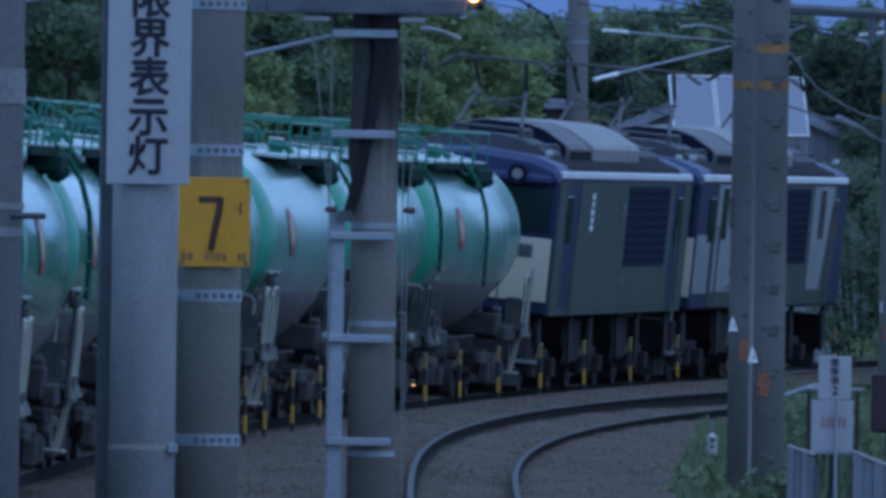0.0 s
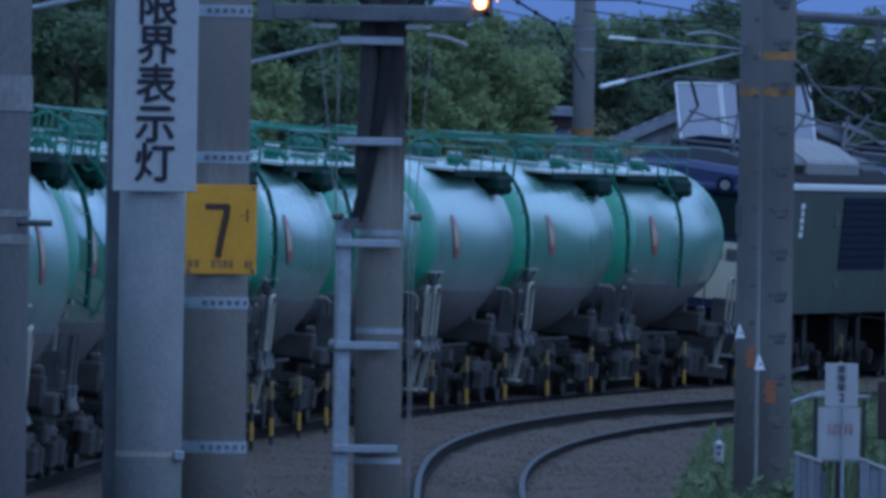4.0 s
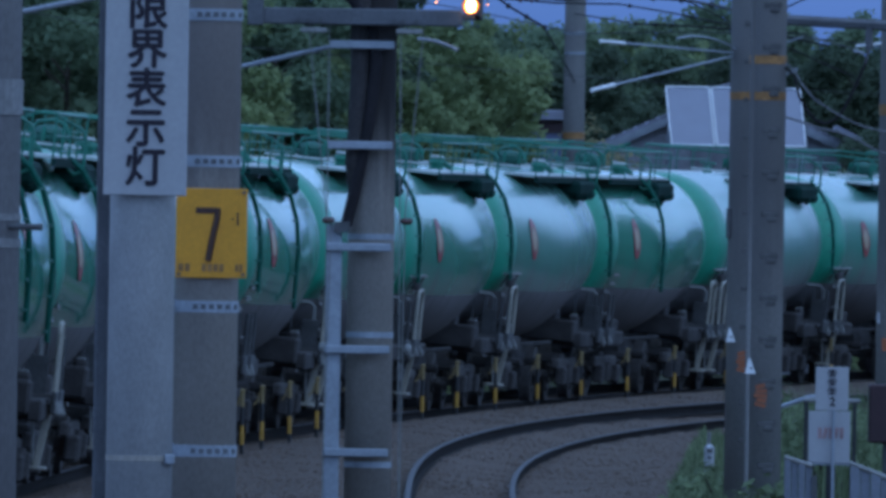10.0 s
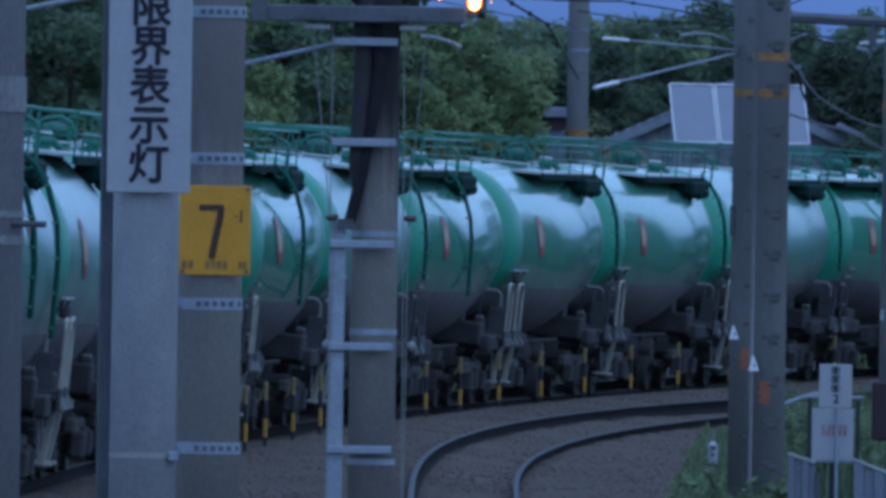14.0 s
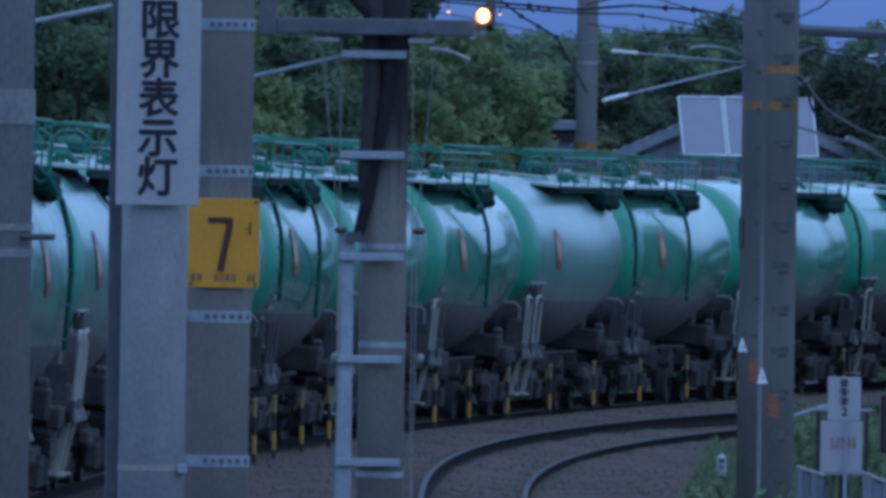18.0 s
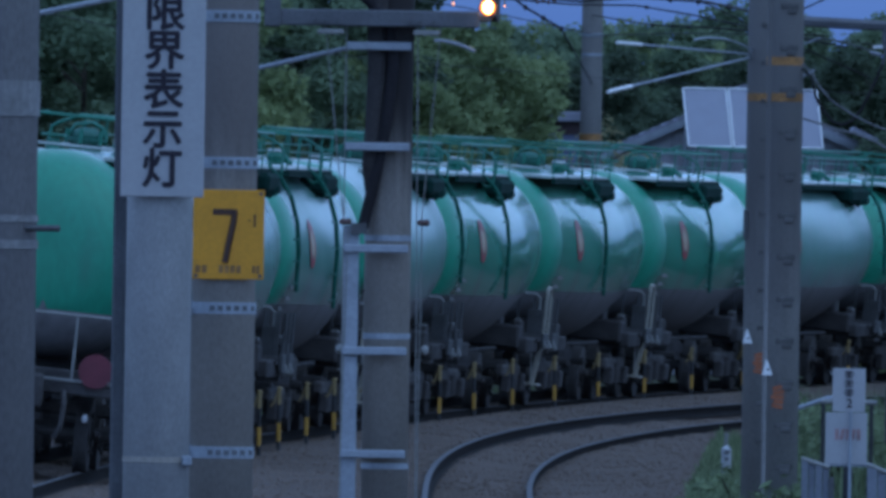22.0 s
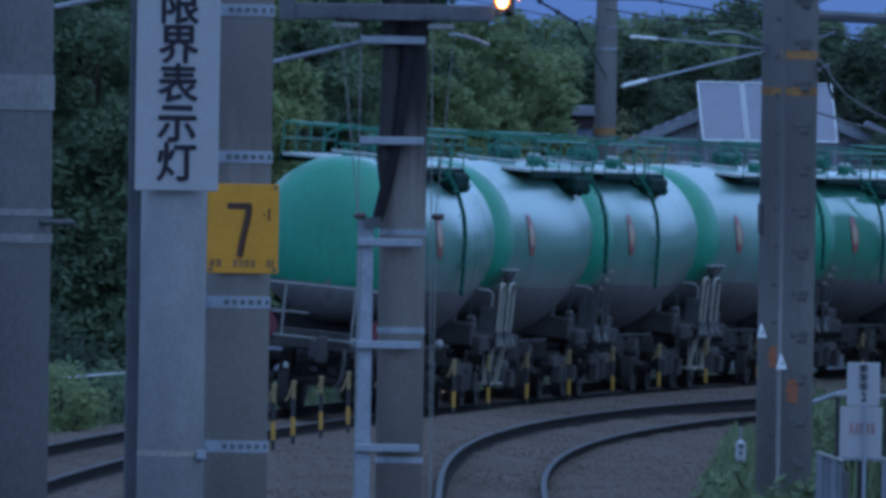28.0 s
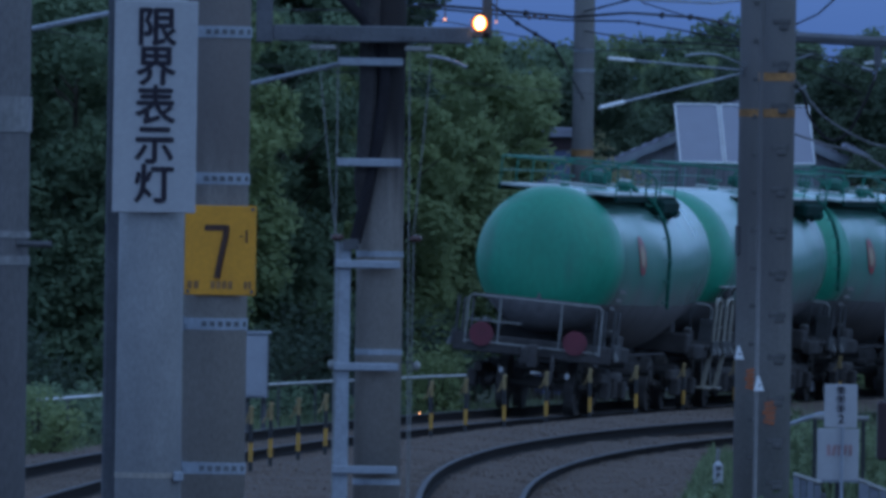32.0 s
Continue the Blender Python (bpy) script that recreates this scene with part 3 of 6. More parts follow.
def bogie_body():
    bm = B()
    for sx in (-0.95, 0.95):
        box(bm, (sx, 0, 0.62), (0.14, 2.4, 0.16), bevel=0.03)
        box(bm, (sx, 0, 0.36), (0.12, 0.9, 0.14), bevel=0.03)
        for sy in (-1, 1):
            box(bm, (sx, sy * 0.62, 0.5), (0.10, 0.5, 0.14), Euler((sy * 0.5, 0, 0)).to_matrix(), bevel=0.02)
            rod(bm, (sx * 0.75, sy * 1.35, 0.45), (sx * 0.75, sy * 0.4, 0.4), 0.035)
    box(bm, (0, 0, 0.68), (1.9, 0.45, 0.16), bevel=0.03)
    return bm


WHEEL_MESH = []


def wheelset():
    if not WHEEL_MESH:
        bm = B()
        rod(bm, (-0.85, 0, 0), (0.85, 0, 0), 0.075, seg=12)
        for sx in (-1, 1):
            rod(bm, (sx * 0.50, 0, 0), (sx * 0.62, 0, 0), 0.43, seg=28)
            rod(bm, (sx * 0.465, 0, 0), (sx * 0.50, 0, 0), 0.455, seg=28)
            rod(bm, (sx * 0.62, 0, 0), (sx * 0.655, 0, 0), 0.16, seg=16)
            for k in range(4):
                a = k * math.pi / 2
                box(bm, (sx * 0.635, 0.28 * math.cos(a), 0.28 * math.sin(a)), (0.03, 0.05, 0.05))
        me = bpy.data.meshes.new("wheelset")
        bm.to_mesh(me)
        WHEEL_MESH.append(me)
    return WHEEL_MESH[0]


def end_rail(parent, sy, brake):
    """The pipe fence over the end of a wagon, with the handrails and steps at its corners; brake: the end with the cream rails."""
    y = sy * 6.52
    pale = PALE_PIPE if sy < 0 else END_GREY
    wide = 1.06 if sy < 0 else 0.8
    part("end_rail", one(pipe, [(-wide, y, 0.98), (-wide, y, 1.68), (0.06 - wide, y, 1.745), (wide - 0.06, y, 1.745), (wide, y, 1.68), (wide, y, 0.98)], 0.02 if sy < 0 else 0.014), pale, parent)
    part("end_bar", one(pipe, [(-wide, y, 1.02), (wide, y, 1.02)], 0.02), pale, parent)
    for x in (-0.55, 0.42):
        part("end_post", one(pipe, [(x, y, 1.02), (x, y, 1.745)], 0.015), pale, parent)
    part("end_bar", one(pipe, [(-wide, y, 1.36), (-0.2, y, 1.36)], 0.013), pale, parent)
    near, far = (6.30, 5.70) if sy < 0 else (6.52, 5.94)
    for sx in (1, -1):
        x = sx * 1.27
        if brake:
            part("corner_handrail", one(pipe, [(x, sy * near, 1.12), (x, sy * near, 1.76), (x, sy * (near - 0.04), 1.83), (x, sy * (near - 0.12), 1.86), (x, sy * (far + 0.12), 1.87), (x, sy * (far + 0.04), 1.84),
                                              (x, sy * far, 1.77), (x, sy * far, 1.12)], 0.025, 8), HANDRAIL, parent, "pale cream bent handrail")
            part("rail_stay", one(pipe, [(x, sy * far, 1.5), (sx * 1.14, sy * far, 1.46)], 0.013), END_GREY, parent)
            hanger = part("step_hanger", one(box, (sx * 1.20, sy * 6.0, 0.72), (0.075, 0.05, 0.62), Euler((0, sx * 0.14, 0)).to_matrix(), bevel=0.008), HANDRAIL, parent, "pale grey step hanger")
            part("step_strut", one(rod, (sx * 1.06, sy * 6.35, 1.0), (sx * 1.12, sy * 6.25, 0.44), 0.015, seg=6), PALE_PIPE, hanger)
            part("step", one(box, (sx * 1.13, sy * 6.15, 0.405), (0.26, 0.46, 0.028), bevel=0.006), HANDRAIL, hanger, "pale grey stirrup step")
            for yy in (near + 0.02, far - 0.1):
                part("gusset", one(box, (sx * 1.30, sy * yy, 1.02), (0.06, 0.04, 0.15), Euler((0, -sx * 0.45, 0)).to_matrix(), bevel=0.01), PALE_PIPE, parent, "pale worn gusset")
        else:
            for yy, lx in ((6.05, 1.27), (6.34, 1.24), (6.5, 1.12), (6.52, 0.98)):
                part("end_stanchion", one(rod, (sx * lx, sy * yy, 1.0), (sx * lx, sy * yy, 1.70), 0.02, seg=8), END_GREY, parent)
            part("gusset", one(box, (sx * 1.30, sy * 6.36, 1.0), (0.07, 0.04, 0.16), Euler((0, -sx * 0.45, 0)).to_matrix(), bevel=0.01), PALE_PIPE, parent, "pale worn gusset")
        if sy > 0:
            part("end_plate", one(box, (sx * 1.06, 6.50, 1.30), (0.22, 0.025, 0.44), bevel=0.006), END_GREY, parent, "dull grey upright plate")
        part("step_bracket", one(box, (sx * 1.275, sy * 6.1, 1.07), (0.05, 0.7, 0.22), bevel=0.01), END_GREY, parent)
        part("saddle_cap", one(box, (sx * 0.99, sy * 4.75, 1.37), (0.10, 0.22, 0.025), bevel=0.006), PALE_PIPE, parent, "pale cap on the saddle")
        part("saddle_lug", one(box, (sx * 0.99, sy * 4.75, 1.30), (0.15, 0.30, 0.12), bevel=0.03), UNDER, parent)
    if brake:
        # the brake shelf, on one side alone
        sx = -sy
        shelf = part("brake_shelf", one(box, (sx * 1.19, sy * 5.75, 2.06), (0.06, 1.9, 0.028), bevel=0.006), PALE_PIPE, parent, "pale narrow shelf over the brake gear")
        for yy in (6.2, 4.9):
            part("shelf_stay", one(rod, (sx * 1.17, sy * yy, 2.04), (sx * 1.08, sy * yy, 1.86), 0.014, seg=6), UNDER, shelf)
        part("brake_stem", one(rod, (sx * 1.20, sy * 5.95, 1.06), (sx * 1.20, sy * 5.95, 2.03), 0.016, seg=6), UNDER, parent)
        part("brake_box", one(box, (sx * 1.18, sy * 5.85, 1.93), (0.10, 0.42, 0.13), bevel=0.03), UNDER, parent, "dark brake gear box")


def tank_wagon(front):
    """A bogie tank wagon; front: whether its platform and ladder lie towards the leading end."""
    w = thing("tank_wagon", "green and grey bogie tank wagon with a railed platform on top", "tank wagon", group="tank wagons of the train")
    up, low = tank_shell()
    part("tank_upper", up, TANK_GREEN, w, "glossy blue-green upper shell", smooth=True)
    part("tank_lower", low, TANK_GREY, w, "dusty grey lower shell, shade painted in below", smooth=True)
    for side in (1, -1):
        ly = -3.6 * side
        ring = part("emblem", patch(ly, 0.30, 2.57, 0.31, 0.012, 0.62, side), LOGO_RED, w, "red oval ring")
        part("emblem_core", patch(ly, 0.17, 2.57, 0.172, 0.013, 0, side), LOGO_PALE, ring, "pale oval")
        bm = B()
        for k in range(3):
            y = ly + side * (-1.1 + 0.02 * k)
            box(bm, (side * (side_line(y, 2.0 - 0.14 * k, 0)[0] + 0.004), y, 2.0 - 0.14 * k), (0.006, 0.9, 0.05))
        part("marking", bm, PALE_PIPE, w, "small worn lettering bars")
    # platform on top
    p0, p1 = (-1.8, 5.4) if front else (-5.4, 1.8)
    mid = (p0 + p1) / 2
    for sx in (-1, 1):
        part("deck", one(box, (sx * 0.68, mid, 3.50), (0.46, p1 - p0, 0.045), bevel=0.008), PALE_DECK, w, "pale grating walkway")
        bm = B()
        box(bm, (sx * 0.93, mid, 3.45), (0.05, p1 - p0, 0.09))
        # the spill box hanging under the walkway, with fittings below it
        y = p1 - 1.6
        box(bm, (sx * 0.90, y + 0.2, 3.33), (0.36, 2.0, 0.24), bevel=0.05)
        box(bm, (sx * 1.0, y + 0.85, 3.25), (0.22, 0.5, 0.16), bevel=0.05)
        ball(bm, (sx * 1.02, y + 0.35, 3.22), 0.09, 1)
        ball(bm, (sx * 1.0, y - 0.3, 3.22), 0.08, 1)
        part("walkway_bracket", bm, DARK_GREEN, w, "dark green bracket under the walkway")
        for k in range(5):
            y = p0 + k * (p1 - p0) / 4
            part("rail_post", one(rod, (sx * 0.92, y, 3.5), (sx * 0.92, y, 3.93), 0.012, seg=6), RAIL_GREEN, w)
        part("handrail", one(pipe, [(sx * 0.92, p0, 3.94), (sx * 0.92, p1, 3.94)], 0.017), RAIL_GREEN, w)
        part("mid_rail", one(pipe, [(sx * 0.92, p0, 3.72), (sx * 0.92, p1, 3.72)], 0.010), RAIL_GREEN, w)
    for y in (p0, p1):
        part("end_handrail", one(pipe, [(-0.92, y, 3.94), (0.92, y, 3.94)], 0.016), RAIL_GREEN, w)
    my = mid + 1.2
    bm = B()
    rod(bm, (-0.06, my, 3.46), (-0.06, my, 3.68), 0.19, seg=18)
    rod(bm, (-0.06, my, 3.66), (-0.06, my, 3.70), 0.24, seg=18)
    ball(bm, (-0.06, my, 3.72), 0.19, 2, (1, 1, 0.55))
    hole = part("manhole", bm, DARK_RAIL, w, "round dark green manhole with a domed lid")
    for k in range(6):
        a = k * 1.047 + 0.3
        part("clamp_bolt", one(rod, (0.23 * math.cos(a) - 0.06, my + 0.23 * math.sin(a), 3.62), (0.23 * math.cos(a) - 0.06, my + 0.23 * math.sin(a), 3.79), 0.026, seg=6), RAIL_GREEN, hole)
    part("lid_arm", one(pipe, [(-0.28, my, 3.70), (-0.2, my, 3.84), (0.0, my, 3.88), (0.12, my, 3.82), (0.16, my, 3.70)], 0.022), RAIL_GREEN, hole)
    bm = one(rod, (0.32, my + 0.7, 3.44), (0.32, my + 0.7, 3.60), 0.10, seg=12)
    ball(bm, (0.32, my + 0.7, 3.62), 0.125, 2, (1, 1, 0.7))
    pipe(bm, [(0.32, my + 0.7, 3.60), (0.42, my + 0.7, 3.63), (0.50, my + 0.8, 3.56), (0.52, my + 0.9, 3.46)], 0.045, 8)
    valve = part("vapour_valve", bm, RAIL_GREEN, w, "green vapour valve with a bent pipe")
    part("valve_cap", one(rod, (0.32, my + 0.7, 3.69), (0.32, my + 0.7, 3.72), 0.11, 0.09, seg=12), PALE_DECK, valve, "pale worn cap")
    bm = one(rod, (-0.34, my - 1.5, 3.46), (-0.34, my - 1.5, 3.66), 0.08, seg=10)
    pipe(bm, [(-0.34 + 0.13 * math.cos(k * 0.6283), my - 1.5 + 0.13 * math.sin(k * 0.6283), 3.70) for k in range(11)], 0.018)
    rod(bm, (-0.47, my - 1.5, 3.70), (-0.21, my - 1.5, 3.70), 0.012, seg=6)
    part("handwheel_valve", bm, RAIL_GREEN, w, "green valve with a round handwheel")
    for yy in (my - 2.6, my + 2.0):
        part("cross_plate", one(box, (0, yy, 3.60), (0.9, 0.35, 0.03), bevel=0.006), PALE_DECK, w, "pale plate between the walkways")
    # ladder down the side: one bent pole with steps
    for side in (1, -1):
        ly = (5.15 if front else -1.75) * side
        part("safety_loop", one(pipe, [(side * 0.66, ly, 3.95), (side * 0.70, ly, 3.95), (side * 1.0, ly, 3.82), (side * 1.055, ly, 3.78), (side * 1.075, ly, 3.70), (side * 1.075, ly, 3.44), (side * 1.05, ly, 3.37), (side * 0.99, ly, 3.34),
                                      (side * 0.93, ly, 3.38), (side * 0.91, ly, 3.46), (side * 0.92, ly, 3.6)], 0.019, 8), RAIL_GREEN, w, "bent green safety loop at the head of the ladder")
        low = 2.0 if front else 1.75
        lad = part("ladder", one(pipe, [(side * 0.93, ly, 3.5), (side * 1.07, ly, 3.40), (side * 1.22, ly + 0.08 * side, 3.18), (side * 1.33, ly + side * 0.18, 2.86), (side * 1.375, ly + side * 0.3, 2.5), (side * 1.385, ly + side * 0.42, low)], 0.030, 8), LADDER_GREEN, w, "dark green ladder pole")
        for k in range(5):
            z = 3.2 - (3.1 - low) * k / 4
            x = side * float(np.interp(z, (1.75, 2.5, 2.86, 3.18, 3.4), (1.385, 1.375, 1.33, 1.22, 1.07)))
            y = ly + side * float(np.interp(z, (1.75, 2.5, 2.86, 3.18, 3.4), (0.42, 0.3, 0.18, 0.08, 0.0)))
            part("rung", one(rod, (x - side * 0.02, y - side * 0.42, z), (x, y, z), 0.014, seg=5), LADDER_GREEN, lad)
    # underframe
    bm = B()
    box(bm, (0, 0, 0.98), (0.5, 13.0, 0.26), bevel=0.02)
    for sy in (-1, 1):
        box(bm, (0, sy * 6.45, 1.0), (2.5, 0.14, 0.28), bevel=0.02)
        box(bm, (0, sy * 5.9, 1.08), (2.5, 1.1, 0.05))
        for sx in (-1, 1):
            box(bm, (sx * 1.15, sy * 5.3, 1.0), (0.14, 2.4, 0.22), bevel=0.02)
    part("underframe", bm, UNDER, w)
    for sy in (-1, 1):
        bm = B()
        box(bm, (0, sy * 4.3, 1.12), (2.2, 0.7, 0.34), bevel=0.03)
        box(bm, (0, sy * 4.3, 1.36), (1.6, 0.5, 0.3), bevel=0.03)
        part("saddle", bm, UNDER, w)
        bm = B()
        box(bm, (0, sy * 6.62, 0.88), (0.26, 0.34, 0.30), bevel=0.04)
        box(bm, (0.05, sy * 6.74, 0.88), (0.16, 0.12, 0.38), bevel=0.03)
        part("coupler", bm, UNDER, w)
        part("brake_hose", one(pipe, [(0.35, sy * 6.55, 0.9), (0.38, sy * 6.72, 0.75), (0.36, sy * 6.74, 0.5), (0.3, sy * 6.72, 0.38)], 0.03), UNDER, w)
        end_rail(w, sy, (sy < 0) == front)
        bogie_under(w, sy * 4.3)
    bm = B()
    rod(bm, (0.55, -0.9, 0.75), (0.55, 0.9, 0.75), 0.2, seg=14)
    box(bm, (-0.7, 0.4, 0.72), (0.4, 0.9, 0.4), bevel=0.03)
    rod(bm, (0.9, -2.6, 0.95), (0.9, 2.6, 0.95), 0.03)
    rod(bm, (0.7, -2.6, 0.55), (0.7, 2.2, 0.62), 0.025)
    part("brake_gear", bm, UNDER, w)
    for y in (-1.0, 1.1):
        bm = one(rod, (0, y, 1.02), (0, y, 0.62), 0.12, seg=12)
        rod(bm, (-0.9, y, 0.66), (0.9, y, 0.66), 0.06, seg=10)
        part("outlet_pipe", bm, UNDER, w)
    return w


# from the tail: whether each wagon's platform lies towards the leading end
ORDER = (0, 1, 0, 1, 0, 0, 0, 1, 0, 1, 1, 1, 0, 1, 1, 0)
PITCH = 13.57
kinds = {0: tank_wagon(False), 1: tank_wagon(True)}
used, wagons = set(), []
for i, k in enumerate(ORDER):
    m = on_rails(tail_at(0) + i * PITCH)
    if k in used:
        w = copy_thing(kinds[k], m)
    else:
        w = kinds[k]
        w.matrix_basis = m
        used.add(k)
    wagons.append(w)
DUST = (0.6, 0.7, 0.65, 0.8, 0.12, 0.15, 0.05, 0.8, 0.1, 0.2, 0.2, 0.55, 0.1, 0.8, 0.5, 0.6)
for w, d in zip(wagons, DUST):
    for c in w.children:
        if c.name.startswith("tank_upper"):
            c["dust"] = d
last = wagons[0]
last["label"] = "last green and grey tank wagon with two red tail discs"
for x in (-0.80, 0.68):
    bm = B()
    rod(bm, (x, -6.60, 1.15), (x, -6.575, 1.15), 0.19, seg=28)
    box(bm, (x, -6.56, 1.12), (0.05, 0.03, 0.3))
    part("tail_disc", bm, DISC_RED, last, "round dull red tail disc")
for x in (-0.42, 0.62):
    part("hose_cock", one(box, (x, -6.68, 0.62), (0.065, 0.06, 0.09), bevel=0.02), KM_WHITE, last, "white hose fitting")


# ---- locomotives ----
def locomotive(second):
    """A box-shaped electric locomotive, 18 m long; the camera sees its rear and its right side."""
    n = "dark blue and grey electric locomotive with a cream lower front" if not second else "leading blue and pale grey electric locomotive with slanted side panels"
    lo = thing("locomotive", n, "locomotive", group="locomotives of the train")
    half, wide, top = 8.7, 1.40, 3.42
    bm = one(box, (0, 0, (1.25 + top) / 2), (2 * wide, 2 * half, top - 1.25), bevel=0.05)
    part("body", bm, LOCO_BLUE, lo, "dark blue body")
    # curved roof
    prof = [(-1.40, 3.38), (-1.30, 3.52), (-0.95, 3.64), (0, 3.70), (0.95, 3.64), (1.30, 3.52), (1.40, 3.38)]
    vs = [(x, y, z) for y in (-half + 0.15, half - 0.15) for x, z in prof]
    fs = [(j, j + 1, 7 + j + 1, 7 + j) for j in range(6)] + [tuple(range(6, -1, -1)), tuple(range(7, 14))]
    part("roof", raw("roof", vs, fs), LOCO_ROOF, lo, "sooty dark roof")
    for sy in (-1, 1):
        vs = [(x * 1.004, sy * yy, z + dz) for yy, dz in ((7.3, 0.01), (8.55, 0.01), (8.74, -0.10)) for x, z in prof]
        fs = [(r * 7 + q, r * 7 + q + 1, (r + 1) * 7 + q + 1, (r + 1) * 7 + q) for r in range(2) for q in range(6)] + [tuple(range(7)), tuple(range(20, 13, -1))]
        part("cab_roof", raw("cab_roof", vs, fs), CAB_BLUE, lo, "blue rounded cab roof")
    for sx in (-1, 1):
        x = sx * (wide + 0.006)
        part("gutter", one(box, (sx * 1.395, 0, 3.40), (0.05, 2 * half - 0.5, 0.11), bevel=0.015), WHITE, lo, "pale strip along the roof edge")
        if not second:
            part("side_panel", one(box, (x, 0.15, 2.33), (0.02, 12.2, 1.94)), LOCO_GREY, lo, "greenish grey side")
            for y in (-8.05, 8.05):
                part("side_panel", one(box, (x, y, 2.33), (0.02, 1.0, 1.94)), LOCO_GREY, lo)
            part("side_sill", one(box, (x - sx * 0.002, 0, 1.31), (0.018, 17.0, 0.09)), LOCO_GREY, lo)
        else:
            part("side_panel", one(box, (x - sx * 0.003, 0.2, 2.30), (0.02, 14.2, 2.0)), LOCO_GREY, lo, "greenish grey side")
            for a, b in ((-6.7, -1.2), (4.5, 7.0)):
                vs = [(x + sx * d, y, z) for d in (-0.01, 0.012) for y, z in ((a, 1.55), (b - 1.0, 1.55), (b, 3.3), (a, 3.3))]
                fs = [(0, 1, 2, 3), (7, 6, 5, 4), (0, 4, 5, 1), (1, 5, 6, 2), (2, 6, 7, 3), (3, 7, 4, 0)]
                part("pale_panel", raw("pale_panel", vs, fs), LOCO_PALE, lo, "pale grey slanted livery panel")
            part("cab_panel", one(box, (x, -7.9, 2.0), (0.02, 1.5, 0.95)), LOCO_PALE, lo, "pale cab side")
            for y in (-5.9, -4.2, -2.5, 5.6):
                part("slot_window", one(box, (x + sx * 0.012, y, 2.83), (0.02, 0.62, 0.85), bevel=0.008), GLASS, lo, "dark upright window")
            part("builder_plate", one(box, (x + sx * 0.012, -4.3, 2.05), (0.02, 0.8, 0.45)), MAROON, lo)
            part("builder_plate", one(box, (x + sx * 0.012, -3.8, 1.62), (0.02, 2.2, 0.06)), STEEL_DARK, lo)
        # louvres
        y0, y1 = (0.2, 5.6) if not second else (-0.9, 4.0)
        lv = part("louvre_panel", one(box, (x + sx * 0.004, (y0 + y1) / 2, 2.62), (0.03, y1 - y0, 1.25)), LOUVRE, lo, "dark blue louvred grille")
        for k in range(9):
            part("slat", one(box, (x + sx * 0.022, (y0 + y1) / 2, 2.10 + k * 0.13), (0.012, y1 - y0 - 0.1, 0.06), Euler((0, sx * 0.25, 0)).to_matrix()), LOUVRE, lv)
        for y in (-7.2, 7.2):
            part("cab_window", one(box, (x + sx * 0.004, y, 2.72), (0.025, 0.75, 0.72), bevel=0.008), GLASS, lo)
        for y in (-6.55, 6.55):
            bm = one(rod, (x + sx * 0.06, y, 1.3), (x + sx * 0.06, y, 2.6), 0.018, seg=6)
            for z in (1.3, 2.6):
                rod(bm, (x, y, z), (x + sx * 0.06, y, z), 0.015, seg=6)
            part("door_handrail", bm, STEEL_DARK, lo)
        if not second:
            bm = B()
            for k in range(5):
                box(bm, (x + sx * 0.012, -4.35 + 0.03 * (k % 2), 3.08 - k * 0.12), (0.012, 0.36 - 0.10 * (k % 2), 0.09))
            part("side_marking", bm, WHITE, lo, "small white lettering bars")
        part("side_box", one(box, (x + sx * 0.01, -0.5, 2.85), (0.06, 0.35, 0.22), bevel=0.02), STEEL_DARK, lo)
        part("socket", one(box, (x + sx * 0.01, 0.1, 1.75), (0.05, 0.2, 0.16), bevel=0.02), STEEL_DARK, lo)
    for sy in (-1, 1):
        y = sy * half
        part("front_panel", one(box, (0, y + sy * 0.008, 1.94), (2.74, 0.03, 0.96), bevel=0.01), CREAM, lo, "cream lower front")
        for k in range(8):
            part("number_bar", one(box, (-1.0 + 0.285 * k, y + sy * 0.035, 2.22), (0.21, 0.02, 0.19), bevel=0.006), STEEL_DARK, lo, "dark raised lettering bar")
        for sx in (-0.72, 0.72):
            part("windscreen", one(box, (sx, y + sy * 0.012, 2.85), (1.15, 0.04, 0.66), bevel=0.012), GLASS, lo, "dark windscreen")
            bm = one(rod, (sx * 1.08, y, 3.36), (sx * 1.08, y + sy * 0.23, 3.36), 0.15, seg=20)
            head = part("headlight", bm, LOUVRE, lo, "dark round headlamp housing")
            part("headlight_glass", one(rod, (sx * 1.08, y + sy * 0.23, 3.36), (sx * 1.08, y + sy * 0.24, 3.36), 0.078, seg=20), ROOF_GREY, head, "unlit headlamp lens")
            part("marker_lamp", one(box, (sx * 1.62, y - sy * 0.3, 3.70), (0.10, 0.16, 0.09), bevel=0.02), PALE_DECK, lo, "small pale roof fitting")
        part("visor", one(box, (0, y + sy * 0.08, 3.30), (2.6, 0.20, 0.16), bevel=0.05), CAB_BLUE, lo)
        bm = one(box, (0, y - sy * 0.05, 0.78), (2.4, 0.25, 0.60), bevel=0.03)
        box(bm, (0, y + sy * 0.3, 0.88), (0.3, 0.6, 0.3), bevel=0.04)
        part("buffer_beam", bm, LOCO_UNDER, lo)
        for sx in (-1.15, 1.15):
            part("front_handrail", one(pipe, [(sx, y + sy * 0.12, 1.05), (sx, y + sy * 0.12, 1.9), (sx, y + sy * 0.02, 1.95)], 0.02), PALE_PIPE, lo, "pale upright handrail")
            bm = one(box, (sx, y + sy * 0.05, 0.55), (0.35, 0.25, 0.05), bevel=0.008)
